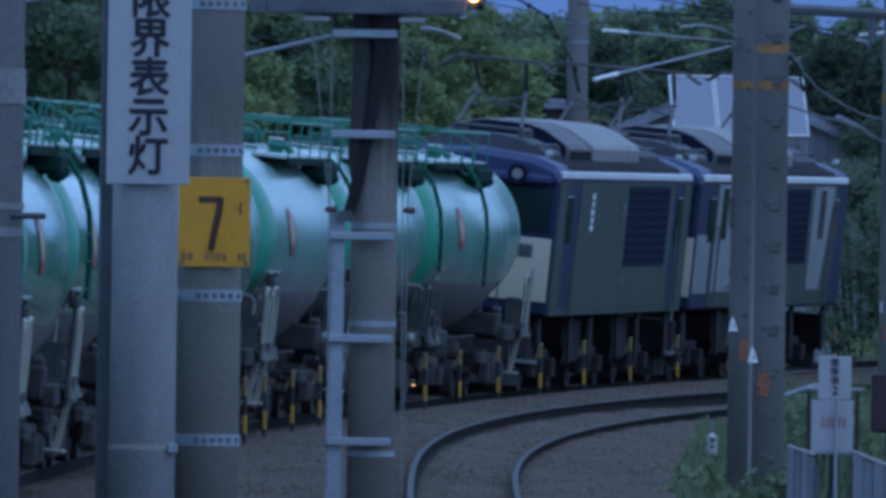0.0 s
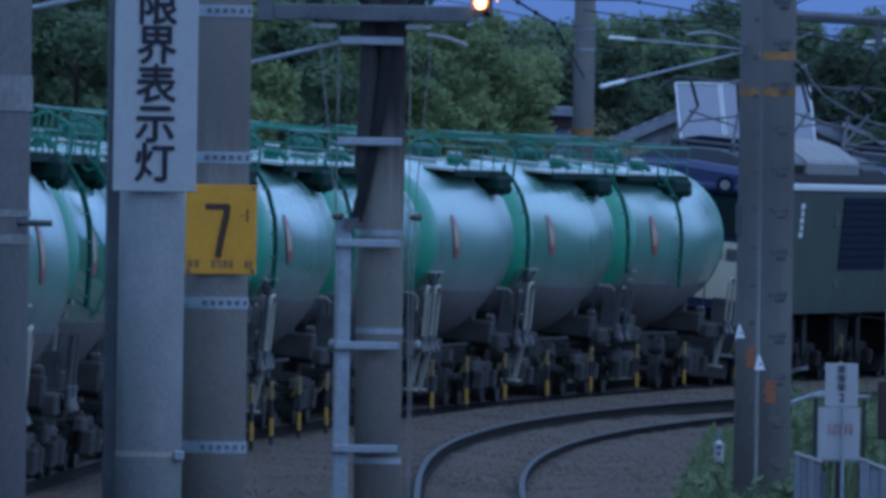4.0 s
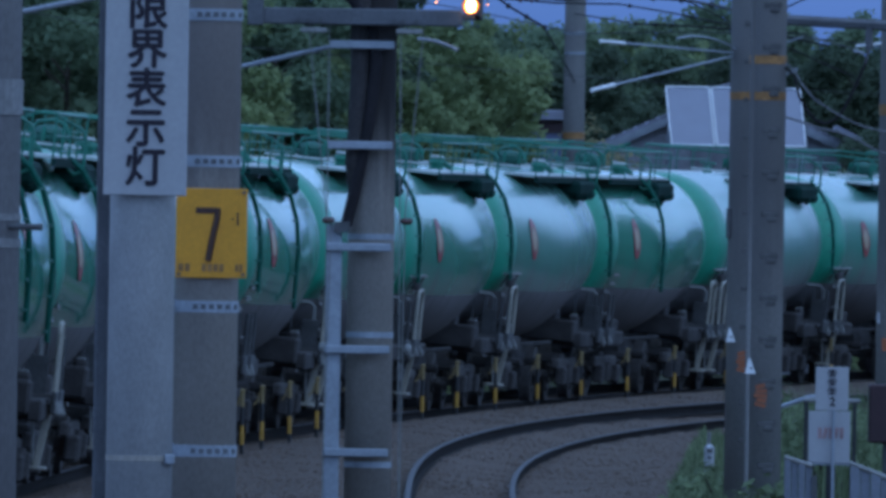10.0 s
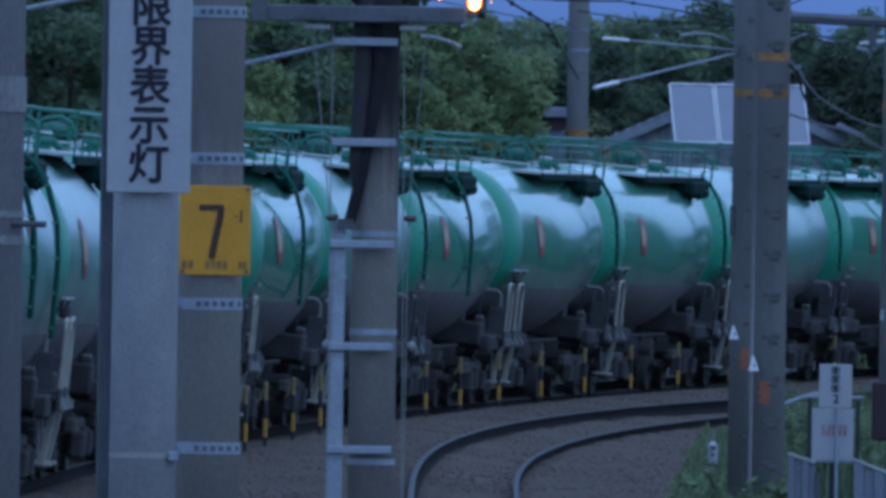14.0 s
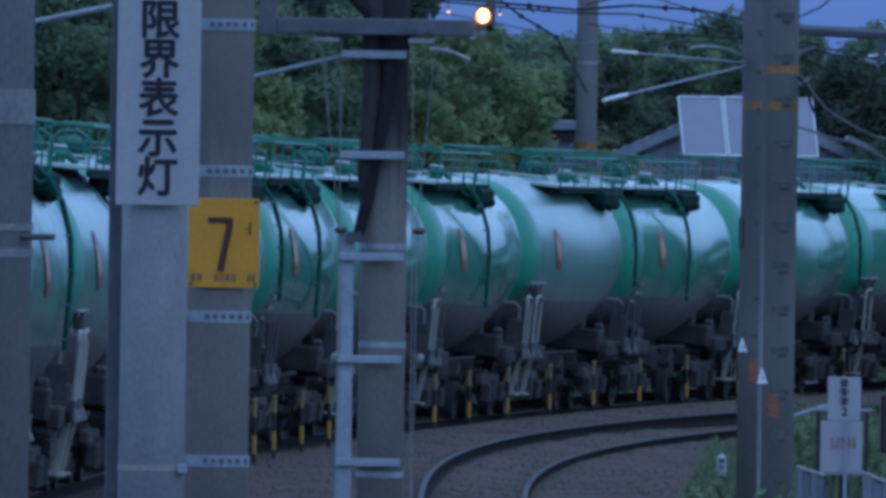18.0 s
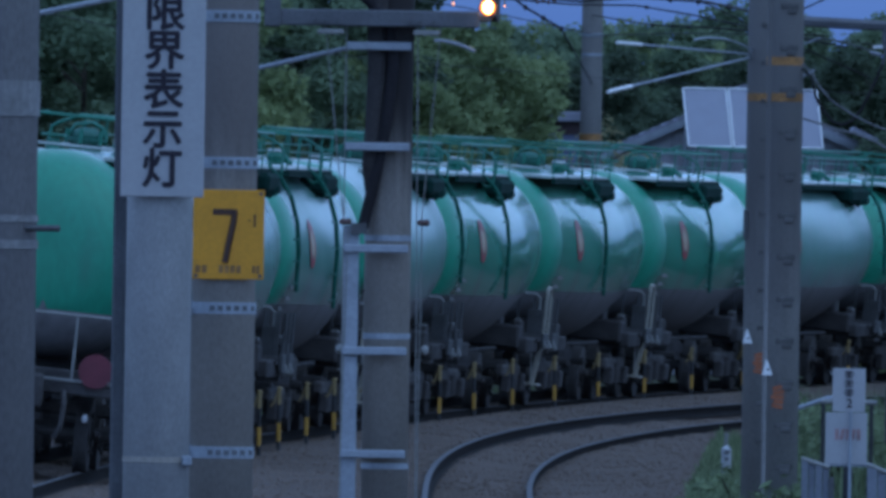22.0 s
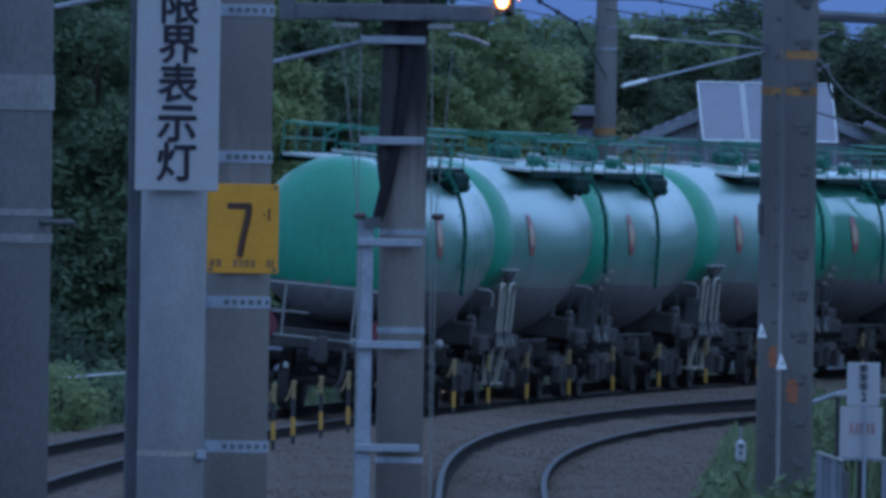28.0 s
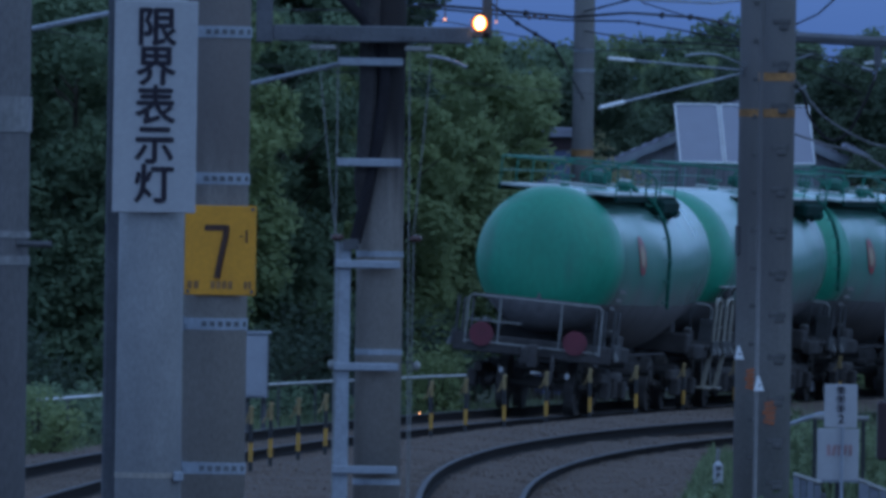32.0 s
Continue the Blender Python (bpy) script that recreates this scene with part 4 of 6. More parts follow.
            rod(bm, (sx, y + sy * 0.05, 0.55), (sx, y + sy * 0.05, 1.0), 0.02)
            part("front_step", bm, PALE_PIPE, lo, "pale hanging step")
        part("plough", one(box, (0, y + sy * 0.02, 0.35), (2.2, 0.06, 0.4), Euler((sy * 0.2, 0, 0)).to_matrix(), bevel=0.02), UNDER, lo)
    # roof covers: upright sides, sloping shoulders and a flat top
    for y, ln, w2, h, m in ((-6.35, 1.9, 0.98, 0.40, ROOF_SLATE), (-3.5, 2.85, 1.03, 0.60, ROOF_MID), (0.95, 5.95, 1.07, 0.62, ROOF_GREY), (6.1, 2.4, 0.98, 0.40, ROOF_SLATE)):
        prof = [(w2, 3.5), (w2, 3.52 + h * 0.42), (w2 * 0.95, 3.52 + h * 0.53), (w2 * 0.62, 3.52 + h * 0.86), (w2 * 0.34, 3.52 + h * 0.98)]
        prof = prof + [(-x, z) for x, z in prof[::-1]]
        n2 = len(prof)
        vs = [(x * k, yy, 3.5 + (z - 3.5) * k) for yy, k in ((y - ln / 2, 0.975), (y - ln / 2 + 0.06, 1.0), (y + ln / 2 - 0.06, 1.0), (y + ln / 2, 0.975)) for x, z in prof]
        fs = [(r * n2 + q, (r + 1) * n2 + q, (r + 1) * n2 + q + 1, r * n2 + q + 1) for r in range(3) for q in range(n2 - 1)] + [tuple(range(n2)), tuple(range(4 * n2 - 1, 3 * n2 - 1, -1))]
        cover = part("roof_cover", raw("roof_cover", vs, fs), m, lo, "weathered roof equipment cover")
        # the near end of the larger covers has a darker colour
        if m is not ROOF_SLATE:
            vs = [(x * 0.95, y - ln / 2 + d, 3.52 + (z - 3.5) * 0.94) for d in (-0.025, -0.006) for x, z in prof]
            fs = [tuple(range(n2)), tuple(range(2 * n2 - 1, n2 - 1, -1))] + [(q, n2 + q, n2 + (q + 1) % n2, (q + 1) % n2) for q in range(n2)]
            part("end_grille", raw("end_grille", vs, fs), LOUVRE, cover, "dark end grille")
        if m is ROOF_MID:
            for sx in (-1, 1):
                for k in range(6):
                    part("side_grille", one(box, (sx * (w2 + 0.006), y - ln / 2 + 0.3 + k * 0.45, 3.64), (0.02, 0.36, 0.20), bevel=0.004), LOCO_ROOF, cover)
    for y in (-6.3, 6.0):
        bm = B()
        for sx in (-0.5, 0.5):
            for dy in (-0.5, 0.5):
                rod(bm, (sx, y + dy, 3.66), (sx, y + dy, 4.0), 0.06, seg=8)
            pipe(bm, [(sx, y - 0.6, 4.0), (sx, y + 0.6, 4.0)], 0.03)
            pipe(bm, [(sx, y - 0.5, 4.02), (sx * 0.7, y + 0.75, 4.58), (sx * 0.8, y, 5.02)], 0.03)
        pipe(bm, [(-0.5, y - 0.6, 4.0), (0.5, y - 0.6, 4.0)], 0.03)
        pipe(bm, [(-0.45, y + 0.2, 4.3), (0.45, y + 0.5, 4.5)], 0.016)
        pipe(bm, [(0.45, y + 0.2, 4.3), (-0.45, y + 0.5, 4.5)], 0.016)
        part("pantograph_frame", bm, STEEL_DARK, lo)
        bm = B()
        for dy in (-0.15, 0.15):
            pipe(bm, [(-0.85, y + dy, 4.88), (-0.6, y + dy, 5.04), (0.6, y + dy, 5.04), (0.85, y + dy, 4.88)], 0.022)
        part("pantograph_bow", bm, STEEL_DARK, lo)
    bm = B()
    for k in range(7):
        y = -7.5 + 2.5 * k
        rod(bm, (0.85, y, 3.64), (0.85, y, 3.80), 0.05, seg=8)
    pipe(bm, [(0.85, -7.5, 3.81), (0.85, 7.5, 3.81)], 0.02)
    part("roof_conductor", bm, STEEL_DARK, lo)
    for y in (-6.0, 0.0, 6.0):
        bogie_under(lo, y, 1.2, LOCO_UNDER, LOCO_UNDER)
    for y in (-3.0, 3.0):
        part("equipment_case", one(box, (0, y, 0.82), (2.3, 2.0, 0.7), bevel=0.05), LOCO_UNDER, lo)
    for y in (-8.2, -4.3, -1.8, 1.8, 4.3, 8.2):
        part("side_strut", one(box, (1.25, y, 0.9), (0.05, 0.4, 0.75), Euler((0.5, 0, 0)).to_matrix()), LOCO_UNDER, lo)
    part("air_tank", one(rod, (0.95, -4.0, 0.65), (0.95, -2.2, 0.65), 0.2, seg=14), LOCO_UNDER, lo)
    return lo


lead_gap = 15 * PITCH + 17.0
LOCO_AT = (lead_gap, lead_gap + 18.6)
locos = [locomotive(False), locomotive(True)]
for lo, d in zip(locos, LOCO_AT):
    lo.matrix_basis = on_rails(tail_at(0) + d)


# ---- poles along the line ----
def pole(name, x, y, r0, r1, top, material, label, base=-0.1, seg=28):
    p = thing(name, label, "pole", pose(x, y, base))
    part("shaft", one(rod, (0, 0, 0), (0, 0, top - base), r0, r1, seg=seg), material, p, smooth=True)
    return p


def band(parent, r, z, h=0.05, holes=True, ear=0.0, base=-0.1, steel=None, slots=None):
    """A steel strap round a pole, pierced along its front."""
    z -= base
    bm = B()
    rod(bm, (0, 0, z - h / 2), (0, 0, z + h / 2), r + 0.006, seg=28)
    if ear:
        box(bm, (-r - 0.03, -0.03, z), (0.09, 0.05, h * 1.3), bevel=0.008)
        rod(bm, (-r - 0.06, -0.06, z), (-r + 0.05, -0.06, z), 0.013)
    b = part("strap", bm, steel or GALV, parent, "galvanised steel strap")
    if holes:
        for k in range(6):
            a = -math.pi / 2 + math.asin(-0.32 + 0.245 * k)
            part("strap_slot", one(box, ((r + 0.007) * math.cos(a), (r + 0.007) * math.sin(a), z), (0.030, 0.005, h * 0.42), Euler((0, 0, a + math.pi / 2)).to_matrix()), slots or BEAM, b)
    return b


def lettering(s, size, extrude=0.002, bold=0.026):
    """Text as a mesh, standing upright and facing the camera's end of the line, centred."""
    cu = bpy.data.curves.new("lettering", "FONT")
    cu.body, cu.size, cu.extrude = s, size, extrude
    cu.align_x, cu.align_y = "CENTER", "CENTER"
    ob = new("lettering", cu)
    me = bpy.data.meshes.new_from_object(ob.evaluated_get(bpy.context.evaluated_depsgraph_get()))
    bpy.data.objects.remove(ob)
    me.transform(Matrix.Rotation(math.pi / 2, 4, "X"))
    # a bold brush: the strokes laid down again a little to each side
    bm = bmesh.new()
    for dx, dz in ((0, 0), (1, 0), (-1, 0), (0, 1), (0, -1)):
        side = me.copy()
        side.transform(Matrix.Translation((dx * bold * size, 0.0002 * (dx + 2 * dz), dz * bold * size)))
        bm.from_mesh(side)
        bpy.data.meshes.remove(side)
    return bm


# the nearest pole, only its edge in view
p = pole("concrete_pole", -1.955, 72, 0.198, 0.185, 9.0, CONCRETE_OLD, "grey concrete line pole with steel straps")
for z, h in ((3.50, 0.15), (2.99, 0.03), (2.88, 0.04)):
    band(p, 0.195, z, h, holes=(z > 3.5), steel=DULL_STRAP, slots=STEEL_DARK)
part("step_bolt", one(rod, (0.15, -0.12, 3.05), (0.295, -0.14, 3.05), 0.014), STEEL_DARK, p)

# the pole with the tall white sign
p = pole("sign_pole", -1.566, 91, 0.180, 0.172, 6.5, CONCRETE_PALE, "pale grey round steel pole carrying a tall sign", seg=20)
part("cable_duct", one(box, (-0.215, 0.25, 3.2), (0.075, 0.10, 6.4), bevel=0.01), BEAM, p, "dark grey cable duct")
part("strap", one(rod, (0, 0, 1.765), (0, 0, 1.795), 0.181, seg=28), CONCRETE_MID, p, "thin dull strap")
for z in (1.775, 3.5):
    part("strap_clamp", one(box, (0.165, -0.09, z), (0.055, 0.09, 0.055), bevel=0.008), GALV, p, "small steel clamp")
sign = thing("tall_sign", "tall white sign with five black characters", "sign", pose(-1.5535, 90.79, 3.657))
part("board", one(box, (0, 0, 0), (0.446, 0.012, 1.136), bevel=0.004), SIGN_WHITE, sign)
for k, ch in enumerate("限界表示灯"):
    c = part("character", lettering(ch, 0.222), INK, sign, "black painted character")
    c.location = (0.003 - 0.001 * k, -0.009, 0.414 - 0.2105 * k)
bm = B()
for z in (0.35, -0.35):
    box(bm, (0, 0.014, z), (0.3, 0.018, 0.05))
part("bracket", bm, GALV, sign)

# the pole with the yellow number plate
p = pole("numbered_pole", -1.351, 101, 0.192, 0.182, 9.0, NUMBERED, "grey concrete line pole with a yellow number plate")
for z in (4.17, 3.297, 2.432, 1.573):
    band(p, 0.189, z, 0.07, ear=1 if z < 4 else 0)
plate = thing("number_plate", "yellow number plate with a black seven", "sign", pose(-1.324, 100.785, 2.87))
part("board", one(box, (0, 0, 0), (0.424, 0.008, 0.532), bevel=0.003), YELLOW, plate)
bm = one(box, (-0.022, -0.006, 0.135), (0.145, 0.004, 0.036))
pipe(bm, [(0.035, -0.006, 0.14), (0.03, -0.006, 0.08), (0.002, -0.006, -0.05), (-0.018, -0.006, -0.165)], 0.0205)
part("numeral", bm, NUMERAL, plate, "black numeral")
bm = B()
box(bm, (0.125, -0.006, 0.085), (0.02, 0.004, 0.006))
box(bm, (0.155, -0.006, 0.085), (0.01, 0.004, 0.075))
part("small_numeral", bm, INK, plate)
for a, b in ((-0.20, -0.12), (-0.06, 0.08), (0.14, 0.19)):
    n = max(2, int((b - a) / 0.03))
    bm = B()
    for k in range(n):
        box(bm, (a + (k + 0.5) * (b - a) / n, -0.006, -0.205), ((b - a) / n * 0.7, 0.004, 0.045))
    part("small_lettering", bm, AMBER, plate, "faint row of lettering bars")
for sx in (-1, 1):
    for sz in (-1, 1):
        part("bolt", one(rod, (sx * 0.19, -0.002, sz * 0.245), (sx * 0.19, -0.012, sz * 0.245), 0.011), STEEL_DARK, plate)

# the pole with ladder rungs, a cross beam and the lamp
p = pole("beam_pole", -0.476, 128, 0.178, 0.168, 9.0, SOOT, "grey concrete pole, sooty above, with rungs and a black cable")
for z in (4.247, 3.488, 2.72, 1.948, 1.171):
    part("rung", one(box, (-0.09, -0.255, z + 0.1), (0.49, 0.05, 0.062), bevel=0.008), GALV, p, "pale steel rung")
for z in (2.80, 2.06, 1.08):
    band(p, 0.174, z, 0.045, holes=False, ear=0)
part("rail_channel", one(box, (-0.275, -0.215, 1.50), (0.115, 0.045, 2.98), bevel=0.006), GALV, p, "pale upright steel channel")
part("cable", one(pipe, [(-0.42, -0.2, 5.2), (-0.33, -0.2, 4.85), (-0.16, -0.2, 4.68), (-0.01, -0.195, 4.5), (0.02, -0.19, 4.2), (-0.03, -0.185, 3.75), (-0.105, -0.18, 3.35), (-0.19, -0.18, 2.98)], 0.046, 10), CABLE, p, "thick black cable bound to the pole")
part("cable", one(pipe, [(-0.10, -0.16, 5.2), (-0.10, -0.16, 4.6), (-0.105, -0.16, 4.1), (-0.125, -0.16, 3.7), (-0.15, -0.16, 3.45), (-0.13, -0.12, 3.25)], 0.085, 10, 0.05), CABLE_GREY, p, "dark grey cable cover on the pole")
# Dark box laid on the pole as the shade under the beam.
part("cable_strap", one(box, (0.0, -0.185, 4.48), (0.36, 0.05, 0.20), bevel=0.01), CABLE_GREY, p, "dark box for the shade under the cross beam")
part("cable_clamp", one(box, (-0.22, -0.23, 2.97), (0.12, 0.1, 0.08)), STEEL_DARK, p)
for x in (-0.33, 0.26):
    bm = one(ball, (x, -0.24, 3.02), 0.034, 2, (1.3, 1, 0.8))
    ball(bm, (x + 0.03, -0.24, 3.02), 0.03, 1)
    part("insulator", bm, PORCELAIN, p, "brown insulator")
    part("insulator", one(ball, (x + (0.03 if x > 0 else -0.02), -0.2, 2.06), 0.032, 2, (1, 1, 1.2)), PALE_PIPE, p, "pale insulator")
for a, b in (((-0.50, 4.55), (-0.335, 3.02)), ((-0.335, 4.6), (-0.335, 0.4)), ((0.38, 4.55), (0.25, 3.02)), ((0.20, 4.6), (0.235, 0.8)), ((0.255, 3.0), (0.245, 0.9)), ((-0.30, 3.0), (-0.345, 0.6))):
    part("stay_wire", one(rod, (a[0], -0.24, a[1]), (b[0], -0.24, b[1]), 0.0048, seg=5), PALE_PIPE, p, "thin steel stay wire")

beam = thing("cross_beam", "dark grey steel cross beam bolted to a pole", "beam", pose(-0.56, 127.68, 4.455))
part("beam", one(box, (0, 0, 0), (1.50, 0.10, 0.125), bevel=0.01), BEAM, beam)
part("hanger", one(box, (-0.81, 0.0, 0.35), (0.125, 0.12, 0.85), bevel=0.01), BEAM, beam)
for x in (-0.37, 0.35):
    part("clip", one(box, (x, -0.02, -0.105), (0.20, 0.08, 0.04), bevel=0.008), PALE_PIPE, beam, "pale clip under the beam")
    bm = B()
    for dx in (-0.12, -0.05, 0.05):
        rod(bm, (x + dx, -0.06, -0.03), (x + dx, -0.09, -0.03), 0.016)
    part("bolt", bm, STEEL_DARK, beam)
lamp = thing("sodium_lamp", "small glowing orange sodium lamp on a short bracket", "lamp", pose(0.25, 127.62, 4.55))
part("bracket", one(box, (0.055, 0.05, 0.10), (0.075, 0.05, 0.42), bevel=0.01), STEEL_DARK, lamp)
part("bracket", one(box, (0.0, 0.05, -0.085), (0.16, 0.05, 0.05), bevel=0.01), STEEL_DARK, lamp)
part("housing", one(rod, (0, 0.03, 0.0), (0, 0.06, 0.0), 0.07, seg=16), STEEL_DARK, lamp)
part("diffuser", one(rod, (0, 0.0, 0), (0, 0.03, 0), 0.052, 0.060, seg=20), LAMP_RIM, lamp, "orange glowing diffuser rim")
part("bulb", one(ball, (0, -0.01, 0), 0.040, 2, (0.95, 0.6, 1.25)), LAMP, lamp, "bright orange glass")


for x, z, r in ((-0.262, 0.025, 0.011), (0.125, 0.01, 0.008)):
    pilot = part("pilot_bulb", one(ball, (x, 0, z), r, 1), SMALL_LAMP, lamp, "tiny small glowing orange ball")
    part("pilot_stem", one(rod, (x, 0, z + r), (x, 0, 0.45), 0.006, seg=6), STEEL_DARK, pilot)
part("top_bar", one(box, (-0.05, 0.03, 0.46), (0.5, 0.03, 0.03)), STEEL_DARK, lamp)


def arm(name, a, b, r, label, material=GALV, sag=0.0, tip=0.0, bits=12):
    """A tube or cable from a to b."""
    a, b = Vector(a), Vector(b)
    t = thing(name, label, name.replace("_", " "), Matrix.Translation(a))
    d = b - a
    pts = [d * (i / bits) - Vector((0, 0, sag * 4 * (i / bits) * (1 - i / bits))) for i in range(bits + 1)] if sag else [Vector(), d]
    part("tube", one(pipe, pts, r), material, t)
    if tip:
        part("fitting", one(rod, d * -0.02, d * tip, r * 1.6, seg=8), WHITE, t, "pale end fitting")
    return t


arm("bracket_arm", (-2.47, 101, 4.172), (-1.40, 101, 4.405), 0.017, "pale slanting bracket tube of the overhead line")
arm("bracket_arm", (-1.47, 127.9, 4.07), (-0.55, 127.95, 4.29), 0.019, "pale slanting bracket tube of the overhead line")
arm("steady_arm", (-0.15, 127.6, 4.295), (0.157, 127.6, 4.215), 0.014, "short pale steady arm beside the pole", sag=-0.02)


# ---- the pair of poles by the near track ----
for x, y, r, zs, cap, mark in ((2.972, 152, 0.166, (4.386, 4.06), 0, 1.40), (3.092, 168, 0.185, (4.16,), 0, 1.55)):
    p = pole("striped_pole", x, y, r, r * 0.95, 9.5, CONCRETE, "grey concrete pole with faded orange stripes and a white marker")
    for k, z in enumerate(zs):
        part("stripe", one(rod, (0, 0, z + 0.1 - 0.038), (0, 0, z + 0.1 + 0.038), r * 0.978 + 0.004, seg=28), AMBER, p, "faded orange painted stripe")
    for k in range(13):
        z = 0.85 + k * 0.375
        bm = one(box, (0.03, -r * 0.955, z), (0.16, 0.016, 0.055), bevel=0.012)
        box(bm, (0.05, -r * 0.985, z - 0.045), (0.09, 0.02, 0.05), bevel=0.01)
        part("step_socket", bm, SOCKET, p)
    z = mark + 0.34
    vs = [(-r + dx, -0.205 + d, z + dz) for d in (0, 0.012) for dx, dz in ((-0.005, -0.07), (0.092, -0.07), (0.045, 0.06), (0.028, 0.075))]
    fs = [(0, 1, 2, 3), (7, 6, 5, 4), (0, 4, 5, 1), (1, 5, 6, 2), (2, 6, 7, 3), (3, 7, 4, 0)]
    mk = part("marker", raw("marker", vs, fs), WHITE, p, "small white pointed marker plate")
    part("marker_dot", one(rod, (-r + 0.05, -0.204, z - 0.02), (-r + 0.05, -0.209, z - 0.02), 0.011), INK, mk)
    bm = B()
    for k in range(5):
        box(bm, (-0.03 + 0.012 * (k % 2), -r * 0.985, mark + 0.16 - 0.042 * k), (0.085 + 0.015 * (k % 3), 0.016, 0.034), Euler((0, 0.12 * (k - 2), 0)).to_matrix())
    part("painted_mark", bm, ORANGE, p, "orange hand-painted bars")
    if x < 3.0:
        part("edge_cover", one(box, (-r + 0.032, -0.082, 4.6), (0.046, 0.05, 8.6), bevel=0.012), CONCRETE, p, "thin grey conduit")
    else:
        part("cable_box", one(box, (-r + 0.01, -0.06, 3.0), (0.05, 0.1, 0.3), bevel=0.01), STEEL_DARK, p)

p = pole("edge_pole", 4.886, 180, 0.18, 0.172, 9.5, CONCRETE, "grey concrete pole with a dark red box at its foot")
part("stripe", one(rod, (0, 0, 4.15), (0, 0, 4.27), 0.182, seg=28), AMBER, p)
part("painted_mark", one(box, (-0.09, -0.17, 1.72), (0.06, 0.02, 0.14)), ORANGE, p, "faint orange painted mark")
for k in range(10):
    part("step_socket", one(box, (0.0, -0.175, 1.6 + 0.4 * k), (0.14, 0.02, 0.05), bevel=0.006), STEEL_DARK, p)
part("marker", one(box, (-0.15, -0.1, 2.0), (0.05, 0.02, 0.12), bevel=0.008), KM_WHITE, p)
bx = thing("relay_box", "dark red steel box on a post", "box", pose(4.313, 160, -0.1))
part("cabinet", one(box, (0, 0, 1.23), (0.38, 0.28, 0.56), bevel=0.02), MAROON, bx)
part("post", one(rod, (0, 0, 0), (0, 0, 0.97), 0.05), STEEL_DARK, bx)
part("lid_edge", one(box, (0.06, -0.145, 1.23), (0.03, 0.02, 0.50), bevel=0.004), LOUVRE, bx, "dark door edge")

# the far pole behind the train
p = pole("far_pole", 2.44, 300, 0.20, 0.18, 9.0, CONCRETE_DARK, "distant grey concrete pole with an orange stripe")
part("stripe", one(rod, (0, 0, 4.28), (0, 0, 4.40), 0.196, seg=20), AMBER, p)
for z in (6.05, 5.7):
    band(p, 0.188, z, 0.05, holes=False)

# ---- overhead line ----
arm("pull_off_arm", (1.545, 166, 4.185), (3.0, 168, 4.57), 0.013, "pale pull-off tube of the overhead line", tip=0.14)
arm("pull_off_arm", (1.62, 166, 4.66), (3.0, 168, 4.58), 0.011, "thin grey registration tube of the overhead line", tip=0.16)
arm("steady_arm", (2.35, 166, 4.70), (3.0, 168, 4.60), 0.011, "thin curved pale steady arm", sag=-0.07)
arm("pull_off_arm", (3.235, 152, 4.31), (3.10, 152, 4.235), 0.016, "short pale fitting on a pole")
arm("top_beam", (3.15, 168, 4.93), (6.5, 168, 4.80), 0.055, "dark steel beam between poles", BEAM)
arm("drop_post", (4.28, 168, 4.64), (4.28, 168, 4.86), 0.042, "dark steel drop post under a beam", BEAM)
arm("steady_arm", (4.15, 168, 4.67), (4.40, 168, 4.70), 0.016, "short white end fitting of a beam", WHITE)
arm("steady_arm", (3.628, 168, 4.758), (3.27, 168, 4.62), 0.011, "short pale stub of the overhead line")
arm("steady_arm", (3.62, 168, 4.755), (4.25, 168, 4.595), 0.008, "thin grey tube of the overhead line", BEAM, sag=-0.02)
arm("line_insulator", (4.12, 167.97, 4.625), (4.235, 167.97, 4.598), 0.02, "short pale insulator on a thin tube")


def wire(label, pts, r, material=WIRE, beads=(), name="overhead_wire"):
    """A wire through some places, with small clamps at some of them."""
    o = Vector(pts[0])
    t = thing(name, label, "wire", Matrix.Translation(o))
    part("strand", one(pipe, [Vector(p) - o for p in pts], r), material, t)
    for b in beads:
        i = int(b)
        c = Vector(pts[i]).lerp(Vector(pts[min(i + 1, len(pts) - 1)]), b - i) - o
        part("clamp", one(ball, c, r * 2.5, 1), material, t)
    return t


wire("dark contact wire over the main track", [along(s, 0.15 * math.sin(s / 9), 5.09) for s in np.arange(-10, 200, 5)], 0.0055)
wire("dark messenger wire sagging over the main track", [along(s, 0.1, 5.75 + 0.25 * abs(math.sin(s / 15))) for s in np.arange(-10, 200, 4)], 0.009)
wire("dark feeder wire with clamps", [(-0.33, 200, 5.59), (0.57, 200, 5.53), (1.47, 200, 5.46), (2.14, 199, 5.51), (2.74, 185, 5.30), (3.09, 168, 4.98)], 0.016, beads=(1.4, 3.5, 3.9, 4.4, 4.8))
wire("dark overhead wire with small clamps", [(-0.2, 200, 6.9), (0.54, 230, 6.03), (0.96, 230, 5.72), (1.45, 230, 5.44), (2.44, 300, 5.2)], 0.016, beads=(2.0, 2.5, 3.0))
wire("dark overhead wire with small clamps", [(-1.5, 229, 6.0), (0.62, 230, 5.84), (1.61, 230, 5.77), (2.46, 230, 5.77), (3.15, 228, 5.64), (5.2, 225, 5.2)], 0.013, beads=(1.5, 3.2))
wire("dark overhead wire with small clamps", [(2.44, 300, 6.75), (2.12, 235, 6.01), (2.51, 235, 6.12), (4.0, 240, 6.8)], 0.015)
wire("grey overhead feeder wire", [(1.2, 200, 5.75), (2.33, 200, 5.68), (3.13, 200, 5.65), (3.09, 168, 5.30)], 0.014, GALV)
wire("thin dark overhead wire", [(2.44, 300, 7.6), (2.92, 250, 6.27), (3.75, 250, 6.03), (4.43, 250, 5.71), (6.2, 252, 5.0)], 0.010)
